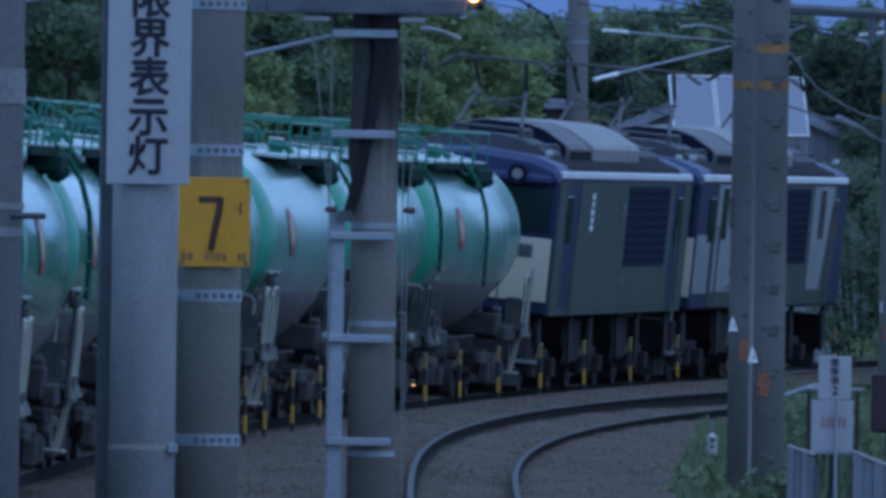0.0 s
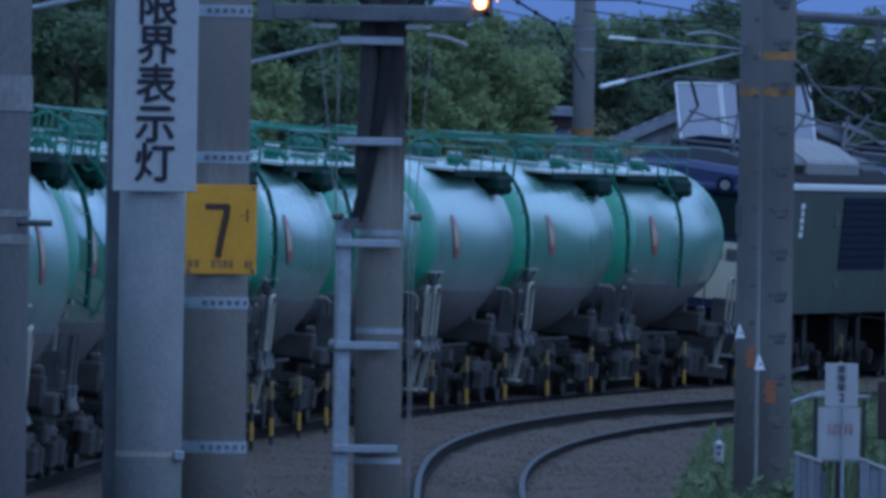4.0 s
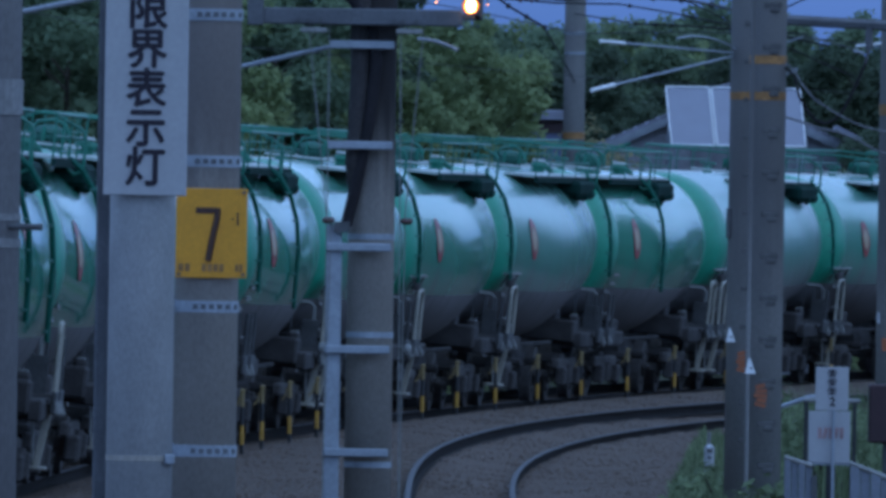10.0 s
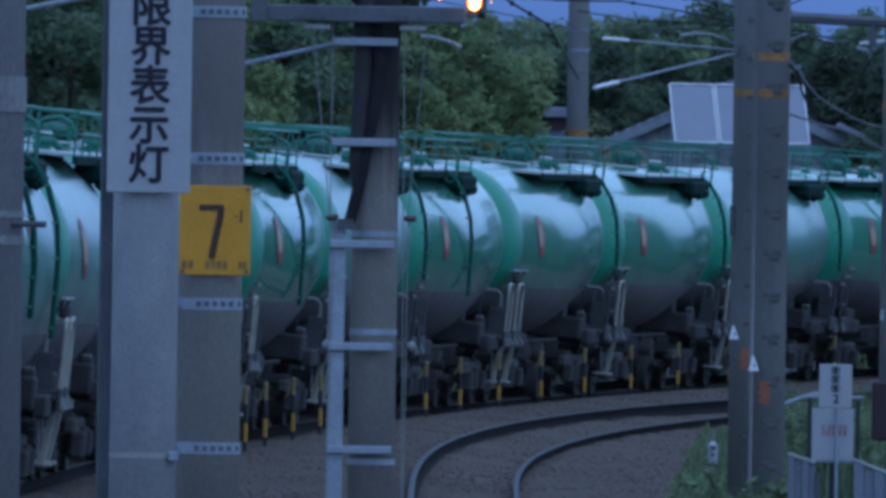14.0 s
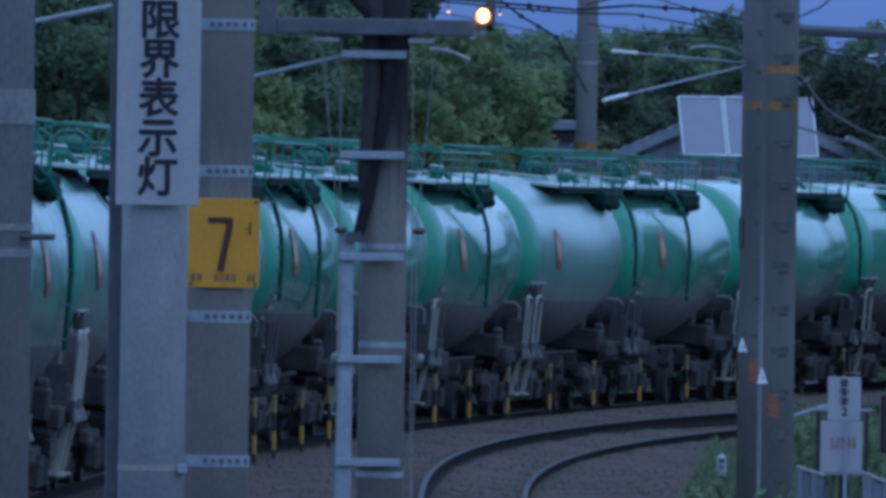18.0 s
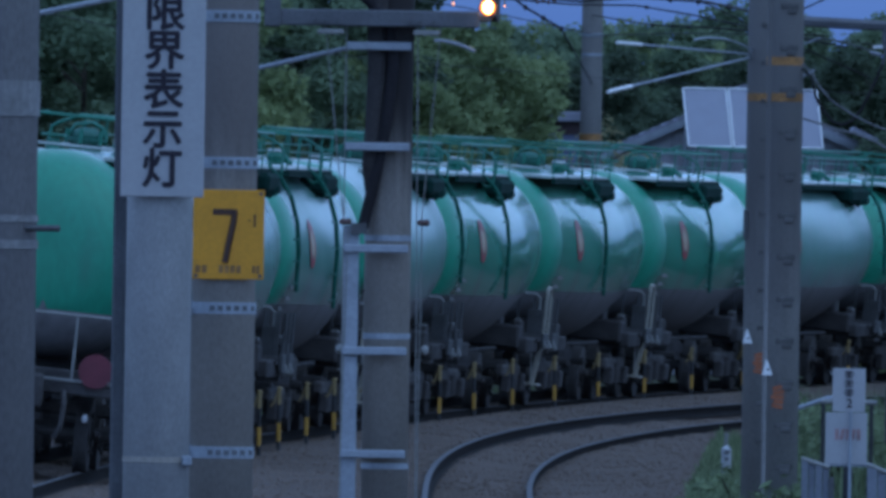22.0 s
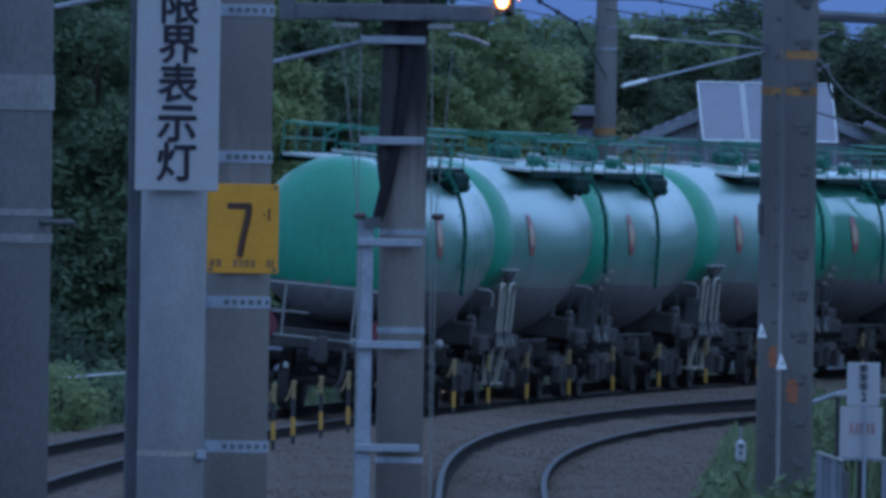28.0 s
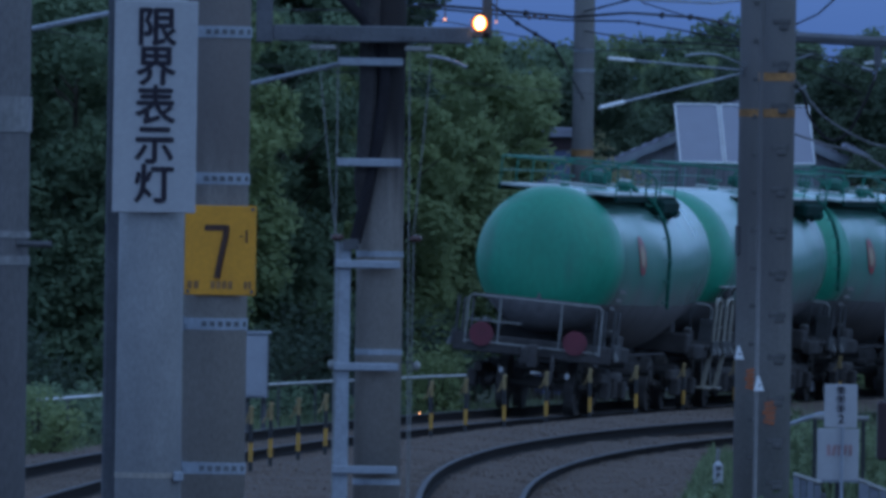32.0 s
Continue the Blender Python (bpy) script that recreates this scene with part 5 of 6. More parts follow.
wire("thin dark overhead wire", [(2.44, 300, 6.4), (2.81, 240, 5.61), (3.53, 240, 5.59), (5.25, 240, 5.50)], 0.013, beads=(1.0, 1.4, 1.7))
wire("grey drooping cable from a pole", [(3.12, 151.8, 4.36), (3.206, 151.8, 4.29), (3.262, 151.8, 4.18), (3.382, 151.8, 4.04), (3.538, 151.8, 3.94), (3.654, 151.8, 3.875), (3.827, 151.8, 3.80), (4.07, 152.5, 3.755), (4.80, 179.8, 3.85)], 0.009, CABLE_PALE, name="drooping_cable")
wire("dark cable looping down from a pole and up again", [(3.12, 151.9, 4.32), (3.203, 151.9, 4.25), (3.252, 151.9, 4.06), (3.311, 151.9, 3.95), (3.40, 151.9, 3.85), (3.485, 151.9, 3.82), (3.571, 151.9, 3.855), (3.655, 151.9, 3.955), (3.766, 151.9, 4.19), (3.838, 151.9, 4.36), (3.91, 154, 4.46), (4.28, 168, 4.65)], 0.013, CABLE, name="drooping_cable")
wire("thin grey drooping cable", [(3.26, 168, 4.04), (3.498, 170, 3.97), (3.708, 170, 3.91), (3.837, 170, 3.86), (4.03, 170, 3.825), (4.224, 170, 3.755), (4.418, 170, 3.645), (4.56, 170.5, 3.60), (4.80, 179.8, 3.56)], 0.012, CABLE_PALE, name="drooping_cable")
wire("thin dark cable rising from a pole", [(3.14, 160, 4.88), (3.31, 160, 4.96), (3.5, 160, 5.05), (3.65, 160, 5.19), (4.0, 170, 5.9)], 0.008, CABLE)
hang = thing("wire_hanger", "row of small dark round insulators on a wire", "insulator", pose(1.05, 215, 5.62))
for k in range(4):
    part("disc", one(ball, (0.07 * k, 0, 0.02 * (k % 2)), 0.028, 1), PORCELAIN, hang)

# ---- marker stakes between the tracks ----
STAKES = [22.4, 26.5, 32.0, 37.2, 43.3, 49.4, 55.5, 61.0, 66.9, 73.1, 79.3, 85.6, 91.8, 98.3, 104.8, 111.0]
proto = None
for k, s in enumerate(STAKES):
    m = pose(*along(s, 2.0, 0.03), 0, 0, -math.degrees(np.interp(s, ARC, TURN)) + 8 * math.sin(k * 2.3))
    if proto is None:
        st = thing("marker_stake", "yellow and black striped track marker stake with a hooked top", "stake", m, group="marker stakes between the tracks")
        for z0, z1, mm in ((0.0, 0.14, BLACK), (0.14, 0.36, STAKE_YELLOW), (0.36, 0.58, BLACK)):
            part("stripe", one(rod, (0, 0, z0), (0, 0, z1), 0.026, seg=12), mm, st)
        bm = B()
        rod(bm, (0, 0, 0.58), (0, 0, 0.76), 0.026, seg=12)
        ball(bm, (0.005, 0, 0.77), 0.036, 2, (1.0, 0.8, 0.8))
        pipe(bm, [(0.0, 0, 0.76), (-0.035, 0, 0.69), (-0.055, 0, 0.61), (-0.10, 0, 0.55)], 0.012)
        part("hook", bm, STAKE_PALE, st, "worn pale yellow hooked head")
        proto = st
    else:
        copy_thing(proto, m)
# ---- fence and cabinet behind the main track ----
fence = thing("pipe_fence", "low white pipe fence beyond the main track", "fence")
for s in np.arange(30, 130, 4.0):
    a, b = along(s, -4.2, 0.40), along(s + 4.0, -4.2, 0.40)
    part("post", one(rod, (a.x, a.y, -0.45), a, 0.016, seg=8), STEEL_DARK, fence)
    part("rail", one(rod, a, b, 0.020, seg=8), WHITE, fence)
cab = thing("relay_cabinet", "light grey steel relay cabinet on legs", "cabinet", pose(-2.69, 246, -0.42))
part("body", one(box, (0, 0, 1.29), (0.34, 0.45, 0.93), bevel=0.015), CABINET, cab)
part("door", one(box, (-0.02, -0.235, 1.29), (0.28, 0.02, 0.86), bevel=0.006), CABINET, cab)
# the right side gets a darker colour than the front
part("side_plate", one(box, (0.178, 0.0, 1.27), (0.02, 0.42, 0.88)), STEEL_DARK, cab, "right side, coloured darker")
part("roof", one(box, (0.01, 0, 1.775), (0.42, 0.52, 0.035), bevel=0.008), GALV, cab)
for sx in (-0.12, 0.12):
    part("leg", one(rod, (sx, 0, 0), (sx, 0, 0.84), 0.04), STEEL_DARK, cab)

# ---- signs and railing by the near track ----
sg = thing("warning_sign", "white boards with dark and red lettering bars on a steel post", "sign", pose(3.30, 140, -0.05))
part("post", one(rod, (0.0, 0.04, 0), (0, 0.04, 1.8), 0.022), GALV, sg)
part("front_post", one(rod, (0.02, -0.045, 0), (0.02, -0.045, 1.45), 0.014), GALV, sg, "grey steel post before the lower board")
part("upper_board", one(box, (0.005, 0, 1.625), (0.272, 0.012, 0.36), bevel=0.004), SIGN_WHITE, sg)
for k in range(3):
    z = 1.755 - 0.075 * k
    bm = one(box, (0.005, -0.009, z), (0.014, 0.004, 0.06))
    for dz, w in ((0.024, 0.065), (0.002, 0.08), (-0.022, 0.06)):
        box(bm, (0.005, -0.009, z + dz), (w, 0.0044, 0.012))
    part("lettering_bar", bm, INK, sg, "dark lettering bars")
c = part("numeral", lettering("2", 0.10, 0.001), INK, sg)
c.location = (0.01, -0.009, 1.515)
part("lower_board", one(box, (-0.012, 0.002, 1.225), (0.345, 0.012, 0.43), bevel=0.004), SIGN_WHITE, sg)
for k in range(5):
    part("red_bar", one(box, (-0.09 + 0.045 * k, -0.007, 1.26), (0.03, 0.004, 0.09), Euler((0, 0.2 * (k % 2), 0)).to_matrix()), FAINT_RED, sg, "faded red lettering bar")
for sx in (-0.205, 0.195):
    part("side_frame", one(box, (sx, 0.02, 1.27), (0.034, 0.03, 0.52), bevel=0.004), BLACK, sg)
part("foot_post", one(box, (0.0, 0.02, 0.5), (0.07, 0.03, 1.0), bevel=0.006), BLACK, sg, "dark post under the boards")
part("top_bar", one(rod, (-0.22, 0.02, 1.53), (0.24, 0.02, 1.525), 0.022), PALE_PIPE, sg)
part("foot_bar", one(box, (0.0, 0.02, 1.01), (0.36, 0.03, 0.03)), GALV, sg)
rl = thing("pipe_railing", "galvanised pipe railing bent down behind the sign", "railing", pose(3.544, 156, -0.05))
part("rail", one(pipe, [(-0.66, 0, 1.13), (-0.336, 0, 1.276), (-0.06, 0, 1.375), (0.15, 0, 1.385)], 0.022), GALV, rl)
for x, y, h in ((-0.6, 0, 1.15), (0.12, 0, 1.38)):
    part("post", one(rod, (x, y, 0), (x, y, h), 0.02), GALV, rl)
pf = thing("panel_fence", "low grey sheet panel fence in the grass", "fence", pose(3.30, 139, -0.05))
for k, (x0, x1, z0, z1) in enumerate(((-0.40, -0.17, 1.07, 1.00), (0.14, 0.48, 1.03, 0.90), (0.48, 0.95, 0.90, 0.84))):
    n = 4
    for j in range(n):
        xa = x0 + (x1 - x0) * (j + 0.5) / n
        h = z0 + (z1 - z0) * (j + 0.5) / n
        part("panel", one(box, (xa, 0.02 * (j % 2), h / 2), ((x1 - x0) / n - 0.004, 0.03, h), bevel=0.004), FENCE_GREY, pf)
    part("cap_rail", one(rod, (x0, 0, z0), (x1, 0, z1), 0.02), PALE_PIPE, pf)
part("post", one(box, (-0.15, 0, 0.46), (0.04, 0.05, 0.92)), STEEL_DARK, pf)
km = thing("distance_post", "small white distance post in the grass", "post", pose(3.155, 192, -0.05))
part("post", one(box, (0, 0, 0.2), (0.115, 0.11, 0.42), bevel=0.035), KM_WHITE, km)
part("figure_bar", one(box, (0.005, -0.058, 0.335), (0.06, 0.01, 0.04), bevel=0.008), BEAM, km)
part("figure_bar", one(box, (0.0, -0.058, 0.26), (0.05, 0.01, 0.035), bevel=0.008), BEAM, km)
part("top_pin", one(rod, (-0.01, 0, 0.4), (0.0, 0, 0.55), 0.022, seg=8), PALE_PIPE, km)

# Glowing ball on a made-up stand, for an orange glint at the far rail.
gl = thing("ground_lamp", "tiny orange glow added for a glint at the main track", "lamp", pose(*along(81.5, -0.85, -0.06)))
part("stand", one(rod, (0, 0, 0), (0, 0, 0.10), 0.03), STEEL_DARK, gl)
part("bulb", one(ball, (0, 0, 0.13), 0.024, 1), SMALL_LAMP, gl, "small glowing orange ball")

# ---- house behind the train ----
HY = 346
house = thing("house", "small house with weathered boards and a grey tiled gable roof", "house", pose(5.95, HY, -0.58))
bm = B()
prof = [(-2.95, 0), (2.95, 0), (2.95, 4.55), (0, 5.85), (-2.95, 4.55)]
vs = [(x, y, z) for y in (0, 8) for x, z in prof]
fs = [(0, 1, 2, 3, 4), (9, 8, 7, 6, 5)] + [(j, (j + 1) % 5 + 0, (j + 1) % 5 + 5, j + 5) for j in range(5)]
part("wall", raw("wall", vs, fs), PLANK, house)
for k in range(24):
    x = -2.9 + k * 0.2522
    h = 4.5 + (1 - abs(x) / 2.95) * 1.28
    part("board", one(box, (x, -0.02, h / 2), (0.235, 0.035, h), bevel=0.005), PLANK, house)
SL = math.atan2(1.3, 2.95)
for sx in (-1, 1):
    rf = part("roof", one(box, (sx * 1.72, 4.2, 5.14), (3.75, 8.6, 0.14), Euler((0, sx * SL, 0)).to_matrix()), TILE, house, "grey tiled roof slope")
    for k in range(15):
        d = 0.12 + k * 0.25
        c = (sx * d * math.cos(SL), 4.2, 5.92 - d * math.sin(SL) + 0.06)
        part("roof_tile", one(box, c, (0.25, 8.7, 0.06), Euler((0, sx * (SL - 0.14), 0)).to_matrix(), bevel=0.012), TILE, rf)
    for k in range(13):
        d = 0.2 + k * 0.28
        c = (sx * d * math.cos(SL), -0.18, 5.88 - d * math.sin(SL))
        part("verge_tile", one(rod, (c[0], c[1], c[2] + 0.06), (c[0], c[1] + 0.3, c[2] + 0.06), 0.085, seg=8), TILE, rf)
    part("fascia", one(box, (sx * 1.70, -0.20, 5.12), (3.75, 0.06, 0.15), Euler((0, sx * SL, 0)).to_matrix()), GALV, house, "pale verge board")
part("ridge", one(rod, (0, -0.2, 5.98), (0, 8.6, 5.98), 0.15, seg=10), TILE, house)
for x in (-1.7, 1.9):
    wn = part("window", one(box, (x, -0.05, 3.75), (0.9, 0.05, 0.7), bevel=0.01), BEAM, house)
    part("pane", one(box, (x, -0.08, 3.75), (0.8, 0.02, 0.6)), GLASS, wn)
lean = thing("lean_to_roof", "low grey sheet roof beside the house", "roof", pose(9.3, HY - 0.5, -0.45))
part("sheet", one(box, (0, 0, 4.55), (2.6, 3.0, 0.08), Euler((0, 0.45, 0)).to_matrix()), TILE, lean)
for x in (-1.0, 1.0):
    part("post", one(rod, (x, -1.2, 0), (x, -1.2, 4.5 - x * 0.45), 0.06), BARK, lean)
ry = HY - 2.2
solar = thing("solar_array", "three pale solar panels leaning on a steel rack", "solar panels", pose(6.10, ry, -0.45, 0, 0, 6.5))
tilt = Euler((radians(-42), 0, 0)).to_matrix()
for k in range(3):
    x = -0.955 + k * 0.932
    cc = Vector((x, 0, 5.27))
    fr = part("panel", one(box, cc, (0.905, 0.04, 1.62), tilt, bevel=0.004), PANEL, solar, "bluish grey solar panel")
    for dx, dz, sx, sz in ((-0.439, 0, 0.027, 1.62), (0.439, 0, 0.027, 1.62), (0, 0.795, 0.905, 0.03), (0, -0.795, 0.905, 0.03)):
        part("frame", one(box, cc + tilt @ Vector((dx, -0.03, dz)), (sx, 0.03, sz), tilt), WHITE, fr, "pale aluminium frame")
for x in (-1.3, 0, 1.3):
    part("leg", one(rod, (x, 0.6, 0), (x, 0.6, 5.6), 0.04), GALV, solar)
    part("leg", one(rod, (x, -0.45, 0), (x, -0.45, 4.65), 0.04), GALV, solar)
shed = thing("shed", "small shed with a blue wall and a flat grey roof", "shed", pose(2.18, 335, -0.45))
part("wall", one(box, (0, 1, 2.45), (0.62, 2, 4.9), bevel=0.01), BLUE_WALL, shed)
part("roof", one(box, (0, 1, 5.22), (0.86, 2.4, 0.2), bevel=0.02), TILE, shed)
part("shade_board", one(box, (0.1, -0.02, 5.0), (0.5, 0.05, 0.25)), MAROON, shed)


# ---- trees and undergrowth ----
def leaf_mesh(name, clumps, per, size, seed, flat=0.6, droop=0.0):
    """Many small bent leaves spread over the outsides of clumps (x, y, z, radius)."""
    rng = np.random.default_rng(seed)
    vs, fs = [], []
    for cx, cy, cz, r in clumps:
        n = int(per * r * r)
        d = rng.normal(size=(n, 3))
        d /= np.linalg.norm(d, axis=1)[:, None]
        rad = r * (0.55 + 0.5 * rng.random(n)) * (1 + 0.18 * np.sin(d[:, 0] * 7 + cx) * np.cos(d[:, 2] * 6 + cy))
        p = np.array((cx, cy, cz)) + d * rad[:, None] * np.array((1, 1, flat + 0.25))
        u = rng.normal(size=(n, 3))
        u[:, 2] *= 0.6
        u /= np.linalg.norm(u, axis=1)[:, None]
        w = np.cross(u, d + np.array((0, 0, 0.7)) + 0.28 * rng.normal(size=(n, 3)))
        w /= np.linalg.norm(w, axis=1)[:, None] + 1e-6
        s = (size * rng.uniform(0.6, 1.4, n))[:, None]
        u, w = u * s, w * s * 0.5
        base = len(vs)
        quad = np.stack([p - u, p - w, p + u * 0.9 - np.array((0, 0, droop)), p + w], 1).reshape(-1, 3)
        vs += quad.tolist()
        fs += [(base + 4 * i, base + 4 * i + 1, base + 4 * i + 2, base + 4 * i + 3) for i in range(n)]
    return raw(name, vs, fs)


def tree(label, height, spread, seed, material, low=0.25, per=1450, size=0.100, clumps=34):
    """A broadleaved tree: a tapered trunk, limbs, and a crown of leafy clumps with gaps."""
    rng = random.Random(seed)
    t = thing("tree", label, "tree")
    bm = B()
    rod(bm, (0, 0, -0.2), (0.05, 0, height * 0.35), 0.17, 0.12, seg=10)
    rod(bm, (0.05, 0, height * 0.35), (-0.05, 0.05, height * 0.8), 0.12, 0.04, seg=8)
    cl = []
    for k in range(clumps):
        f = low + (1.0 - low) * (k + rng.random()) / clumps
        wide = spread * math.sin(math.pi * min(1.0, 0.28 + 0.72 * (1 - f) ** 0.8)) ** 0.7
        a = rng.uniform(0, 6.283)
        q = wide * math.sqrt(rng.uniform(0.1, 1))
        c = (q * math.cos(a), q * math.sin(a), height * f)
        cl.append((*c, rng.uniform(0.45, 0.85) * (1.1 - 0.35 * f)))
        if k % 3 == 0:
            rod(bm, (0, 0, height * max(0.12, f - 0.18)), c, 0.034, 0.010, seg=6)
    part("trunk", bm, BARK, t)
    part("crown", leaf_mesh("crown", cl, per, size, seed), material, t)["kind"] = "stuff"
    return t


kinds_of_tree = [
    tree("broadleaved tree with a dense mid-green crown", 9.5, 2.3, 11, LEAF, low=0.08, clumps=90),
    tree("broadleaved tree with a lighter green crown", 8.5, 2.0, 12, LEAF_LIGHT, low=0.10, clumps=76),
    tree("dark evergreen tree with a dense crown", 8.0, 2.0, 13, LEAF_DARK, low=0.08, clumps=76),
    tree("rounded broadleaved tree with a green crown", 7.0, 1.8, 14, LEAF, low=0.12, clumps=60),
]
SPOTS = [  # x, y, kind, size, turn
    (-9.4, 292, 0, 1.0, 0), (-7.3, 300, 1, 1.1, 50), (-5.4, 296, 0, 0.95, 120), (-3.6, 303, 0, 1.0, 200), (-2.5, 306, 2, 1.0, 20), (-0.5, 314, 1, 0.75, 90),
    (-8.2, 285, 0, 0.8, 200), (-6.2, 284, 0, 0.75, 310), (-4.4, 287, 1, 0.8, 140), (-2.8, 292, 0, 0.72, 260), (-1.1, 302, 1, 0.72, 30), (0.55, 320, 1, 0.80, 10),
    (-11, 300, 0, 1.1, 15), (-5, 312, 0, 1.2, 75), (-3.1, 322, 1, 1.05, 33), (-7.5, 318, 0, 1.25, 300), (0.9, 342, 1, 0.74, 222), (0.0, 345, 0, 0.70, 145),
    (2.6, 366, 2, 0.82, 160), (3.9, 378, 0, 0.78, 60), (5.1, 372, 2, 0.73, 280), (6.2, 385, 1, 0.82, 70), (7.4, 374, 2, 0.85, 340), (8.6, 380, 0, 0.80, 110),
    (9.9, 372, 2, 0.84, 20), (11.0, 380, 0, 0.68, 190), (1.7, 372, 3, 1.0, 170), (3.1, 392, 1, 0.88, 250), (7.0, 396, 3, 1.12, 40), (10.6, 356, 2, 0.7, 130),
    # trees added out of view along the curve, for the tanks to reflect
    (16, 372, 0, 0.85, 10), (19, 384, 1, 0.9, 80), (22, 396, 0, 0.8, 150), (26, 402, 2, 0.95, 220), (30, 410, 0, 0.9, 290), (34, 416, 1, 0.95, 340),
    (24, 330, 0, 1.19, 25), (27, 342, 2, 1.26, 95), (31, 350, 0, 1.11, 165), (35, 358, 1, 1.19, 235), (38, 366, 0, 1.26, 305), (42, 374, 2, 1.19, 15),
    (46, 380, 0, 1.26, 60), (50, 384, 1, 1.11, 130), (29, 332, 0, 1.03, 200), (34, 340, 1, 1.19, 270), (40, 352, 0, 1.26, 330), (46, 362, 2, 1.33, 45),
    (38, 420, 0, 0.9, 115), (42, 424, 2, 0.85, 185), (46, 430, 0, 0.9, 255), (52, 372, 0, 1.33, 325), (56, 390, 2, 1.33, 5), (14, 388, 2, 0.9, 75),
    (2.2, 400, 2, 0.86, 12), (4.6, 402, 0, 0.71, 100), (6.0, 404, 2, 0.80, 190), (8.0, 400, 0, 0.74, 280), (9.2, 402, 2, 0.84, 350), (5.5, 392, 3, 0.93, 140),
    (9.5, 338, 2, 0.62, 215), (10.6, 332, 0, 0.55, 95), (11.6, 336, 1, 0.6, 0), (12.6, 350, 0, 0.8, 44),
]
seen_kind = set()
for x, y, k, sz, turn in SPOTS:
    m = pose(x, y, -0.42, 0, 0, turn)
    if k in seen_kind:
        o = copy_thing(kinds_of_tree[k], m)
    else:
        o = kinds_of_tree[k]
        o.matrix_basis = m
        seen_kind.add(k)
    o.scale = (sz, sz, sz)


def shrub(label, clumps, seed, material, at, per=900, size=0.06):
    o = thing("shrub", label, "shrub", pose(*at))
    bm = B()
    for c in clumps:
        rod(bm, (c[0] * 0.4, c[1] * 0.4, -0.1), c[:3], 0.02, 0.008, seg=5)
    part("stem", bm, BARK, o)["kind"] = "stuff"
    part("foliage", leaf_mesh("foliage", clumps, per, size, seed), material, o)["kind"] = "stuff"
    return o


def heap(seed, n, w, d, h, r0=0.25, r1=0.5):
    rng = random.Random(seed)
    return [(rng.uniform(-w, w), rng.uniform(-d, d), rng.uniform(0.15, 1) * h, rng.uniform(r0, r1)) for _ in range(n)]


shrub("green roadside shrub with long shoots", heap(1, 16, 0.6, 0.8, 0.8), 21, LEAF, (-5.3, 246, -0.4))
shrub("light green roadside shrub with long shoots", heap(2, 14, 0.6, 0.8, 1.1), 22, LEAF_LIGHT, (-4.4, 249, -0.4))
shrub("low green roadside shrub", heap(3, 12, 0.7, 0.8, 0.5), 23, LEAF, (-6.3, 246, -0.4))
shrub("light green shrub growing over the fence", heap(17, 22, 0.42, 0.6, 0.95, 0.18, 0.34), 38, LEAF_LIGHT, (-5.5, 231.5, -0.4), per=1500, size=0.045)
shrub("low green shrub by the fence", heap(4, 14, 1.6, 1.0, 0.6), 24, LEAF, (-2.2, 272, -0.4))
shrub("low light green shrub by the fence", heap(5, 16, 0.5, 0.9, 1.0), 25, LEAF_LIGHT, (-0.2, 288, -0.4))
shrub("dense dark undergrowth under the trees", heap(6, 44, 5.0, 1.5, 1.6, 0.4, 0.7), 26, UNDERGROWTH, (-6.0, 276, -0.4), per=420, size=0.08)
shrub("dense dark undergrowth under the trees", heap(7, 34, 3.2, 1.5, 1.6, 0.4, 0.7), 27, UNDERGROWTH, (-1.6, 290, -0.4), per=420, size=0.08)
shrub("brownish yellow hedge before the shed", heap(8, 46, 1.5, 1.0, 4.25, 0.3, 0.48), 28, BRUSH_BROWN, (2.3, 326, -0.4), per=500)
shrub("brownish yellow shrub beside the house", heap(16, 24, 0.6, 0.8, 5.0, 0.3, 0.45), 37, BRUSH_BROWN, (3.15, 333, -0.4), per=700)
shrub("dense green hedge beside the track", heap(9, 66, 0.95, 1.2, 3.9, 0.3, 0.5), 29, LEAF, (8.15, 322, -0.4), per=700, size=0.06)
# Out of view, added so the tank sides reflect something dark.
hedge = shrub("unseen dark green hedge added for the tank reflections", heap(18, 40, 1.3, 4.2, 2.9, 0.4, 0.7), 39, LEAF_DARK, (8.2, 196, -0.4), per=260, size=0.11)
for k in range(1, 13):
    copy_thing(hedge, pose(0.0305 * (196 + 8.5 * k) + 2.3 + 0.5 * math.sin(k * 1.7), 196 + 8.5 * k, -0.4, 0, 0, 180 * (k % 2)))
shrub("pale weeds at the foot of the hedge", heap(15, 12, 0.6, 0.8, 0.9, 0.2, 0.35), 36, LEAF_LIGHT, (8.0, 319.5, -0.4), per=700, size=0.05)
shrub("bright weeds at the foot of the poles", heap(10, 14, 0.40, 2.2, 0.42, 0.12, 0.22), 30, GRASS, (3.15, 172, -0.05))
shrub("bright weeds at the foot of the poles", heap(13, 12, 0.22, 1.5, 0.22, 0.10, 0.18), 35, GRASS, (2.72, 176, -0.05))
shrub("bright weeds round a concrete pole", heap(11, 14, 0.30, 0.6, 0.62, 0.14, 0.26), 31, GRASS, (2.95, 151.2, -0.05))
shrub("bright weeds behind the sign", heap(12, 28, 0.9, 4.0, 1.05, 0.22, 0.36), 32, GRASS, (4.5, 185, -0.1))
shrub("green weeds behind the railing", heap(14, 20, 0.6, 3.0, 1.1, 0.2, 0.32), 33, GRASS, (4.2, 168, -0.1))


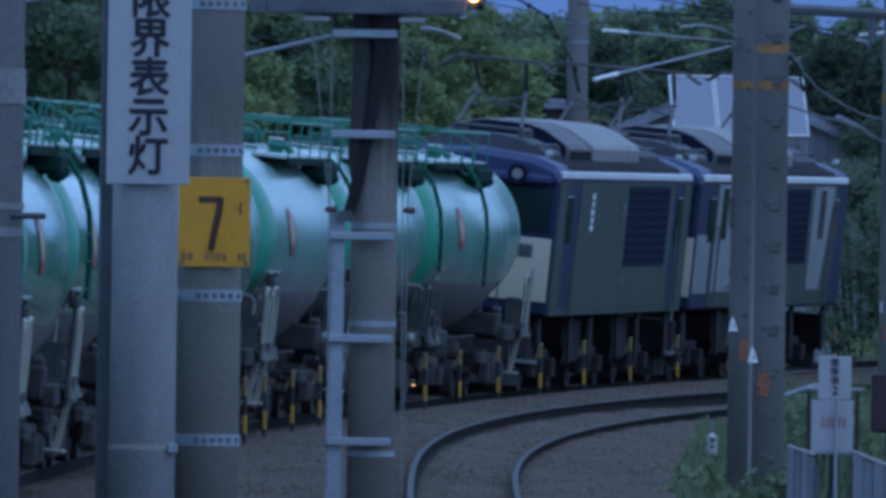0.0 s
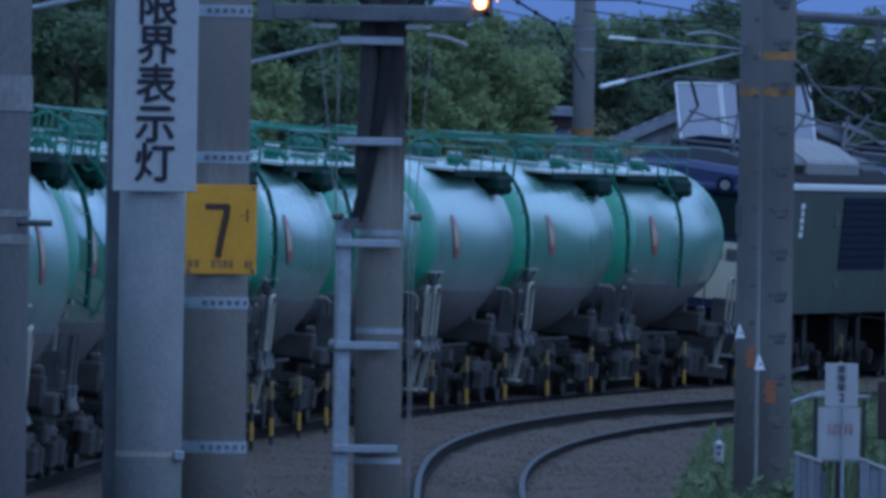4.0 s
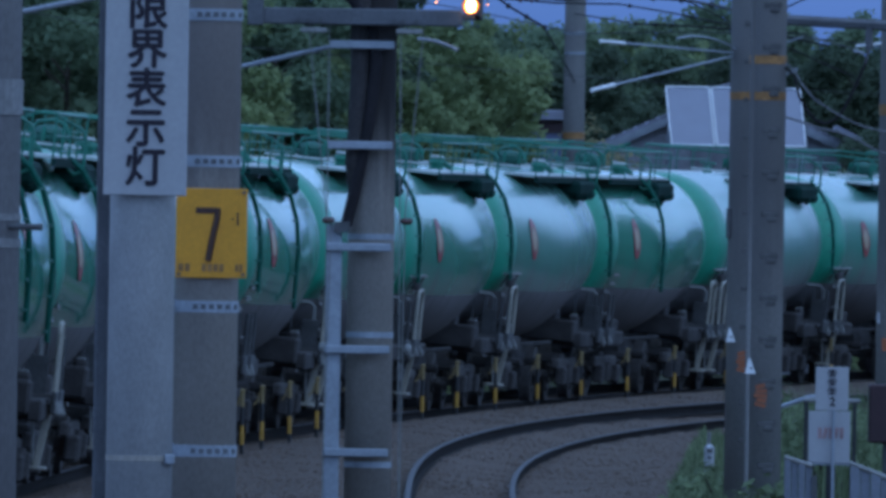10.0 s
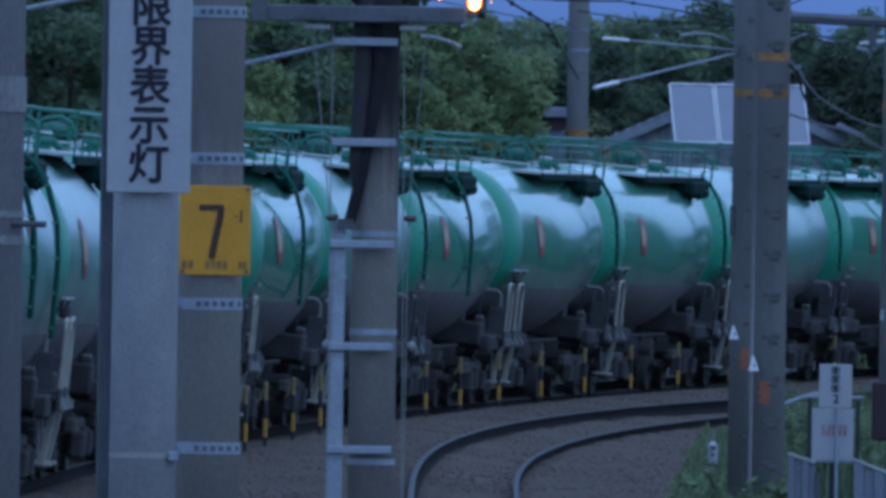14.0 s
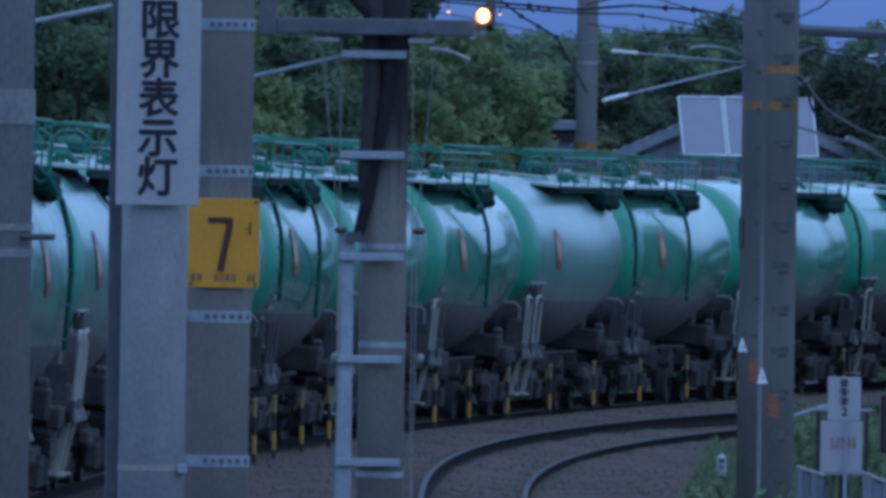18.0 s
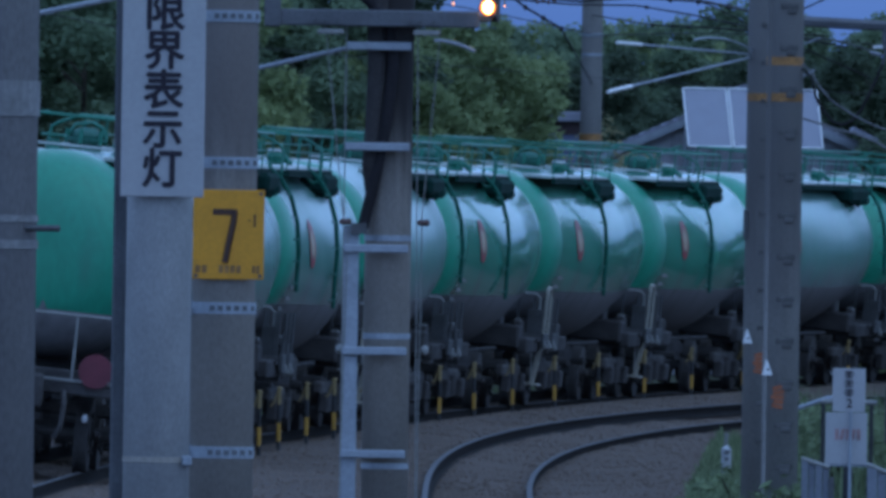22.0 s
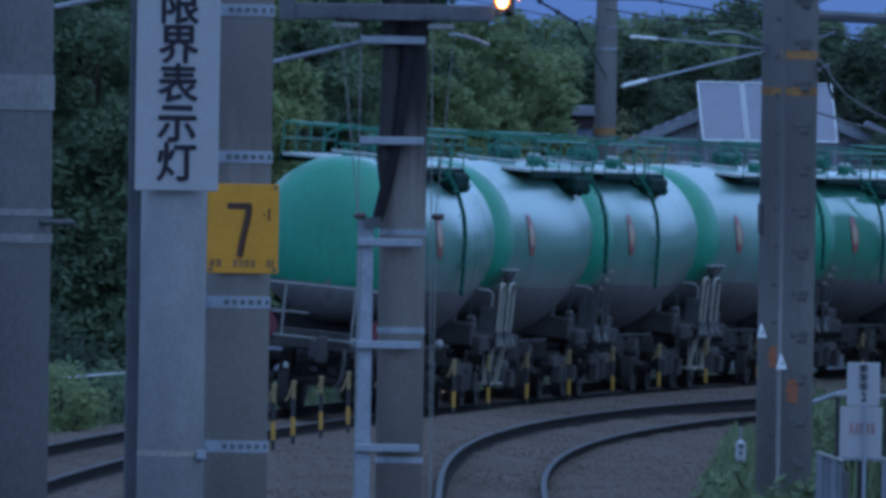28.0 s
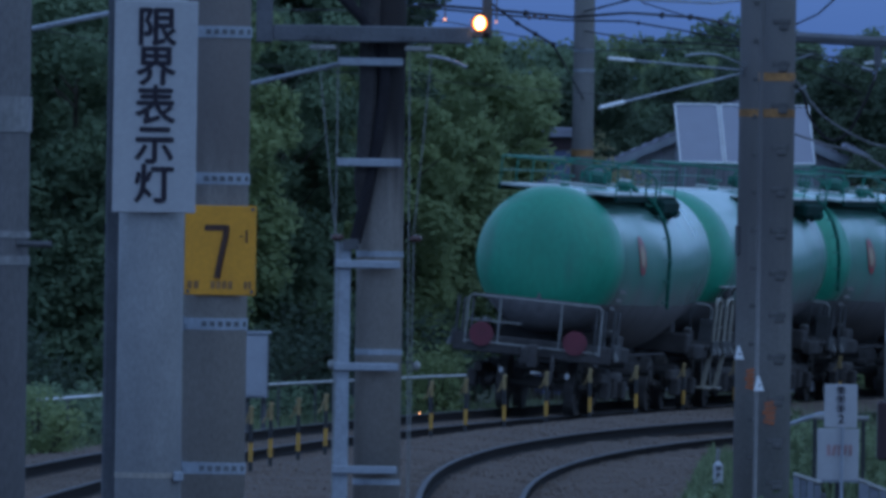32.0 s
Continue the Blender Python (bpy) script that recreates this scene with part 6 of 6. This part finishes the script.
def blades(name, n, place, h0, h1, material, seed, label):
    rng = np.random.default_rng(seed)
    vs, fs = [], []
    for i in range(n):
        p = np.array(place(rng))
        h = rng.uniform(h0, h1)
        a = rng.uniform(0, 6.283)
        lean = rng.uniform(0, 0.5) * h
        e = np.array((math.cos(a), math.sin(a), 0))
        o = np.array((-e[1], e[0], 0)) * 0.012
        b = len(vs)
        vs += [tuple(p - o), tuple(p + o), tuple(p + e * lean * 0.35 + o * 0.8 + (0, 0, h * 0.6)), tuple(p + e * lean * 0.35 - o * 0.8 + (0, 0, h * 0.6)), tuple(p + e * lean + (0, 0, h))]
        fs += [(b, b + 1, b + 2, b + 3), (b + 3, b + 2, b + 4)]
    return tagged(part(name, raw(name, vs, fs), material), label, "grass", kind="stuff")


def verge_place(g):
    y = g.uniform(146, 225)
    return (2.48 + max(0.0, (y - 177) * 0.023) + 3.0 * g.random() ** 1.4, y, -0.05)


blades("verge_grass", 9000, verge_place, 0.06, 0.24, GRASS, 41, "rough green grass beside the near track")
blades("tall_grass", 2600, lambda g: (2.8 + 0.9 * g.random(), g.uniform(149, 186), -0.05), 0.10, 0.36, GRASS, 44, "tall wispy grass round the poles")
blades("back_grass", 2600, lambda g: (g.uniform(3.6, 6.2), g.uniform(165, 200), -0.05), 0.6, 1.15, GRASS, 45, "tall grass behind the sign")
blades("far_grass", 5000, lambda g: tuple(along(g.uniform(20, 125), g.uniform(-6.5, -3.2), -0.38)), 0.10, 0.36, GRASS, 42, "rough grass along the fence")


# ---- how the train moves ----
def motions():
    times = [k * 0.5 for k in range(65)]
    for i, w in enumerate(wagons):
        walk(w, [(t, on_rails(tail_at(t) + i * PITCH)) for t in times])
    for lo, d in zip(locos, LOCO_AT):
        walk(lo, [(t, on_rails(tail_at(t) + d)) for t in times])
    # the wheels roll
    rolled = [(k / 15, (tail_at(k / 15) - tail_at(0)) / 0.43) for k in range(481)]
    for v in wagons + locos:
        for bogie in v.children:
            for wheel in bogie.children:
                if wheel.name.startswith("wheelset"):
                    y, z = wheel.location.y, wheel.location.z
                    walk(wheel, [(t, Matrix.Translation((0, y, z)) @ Matrix.Rotation(-a, 4, "X")) for t, a in rolled])


motions()
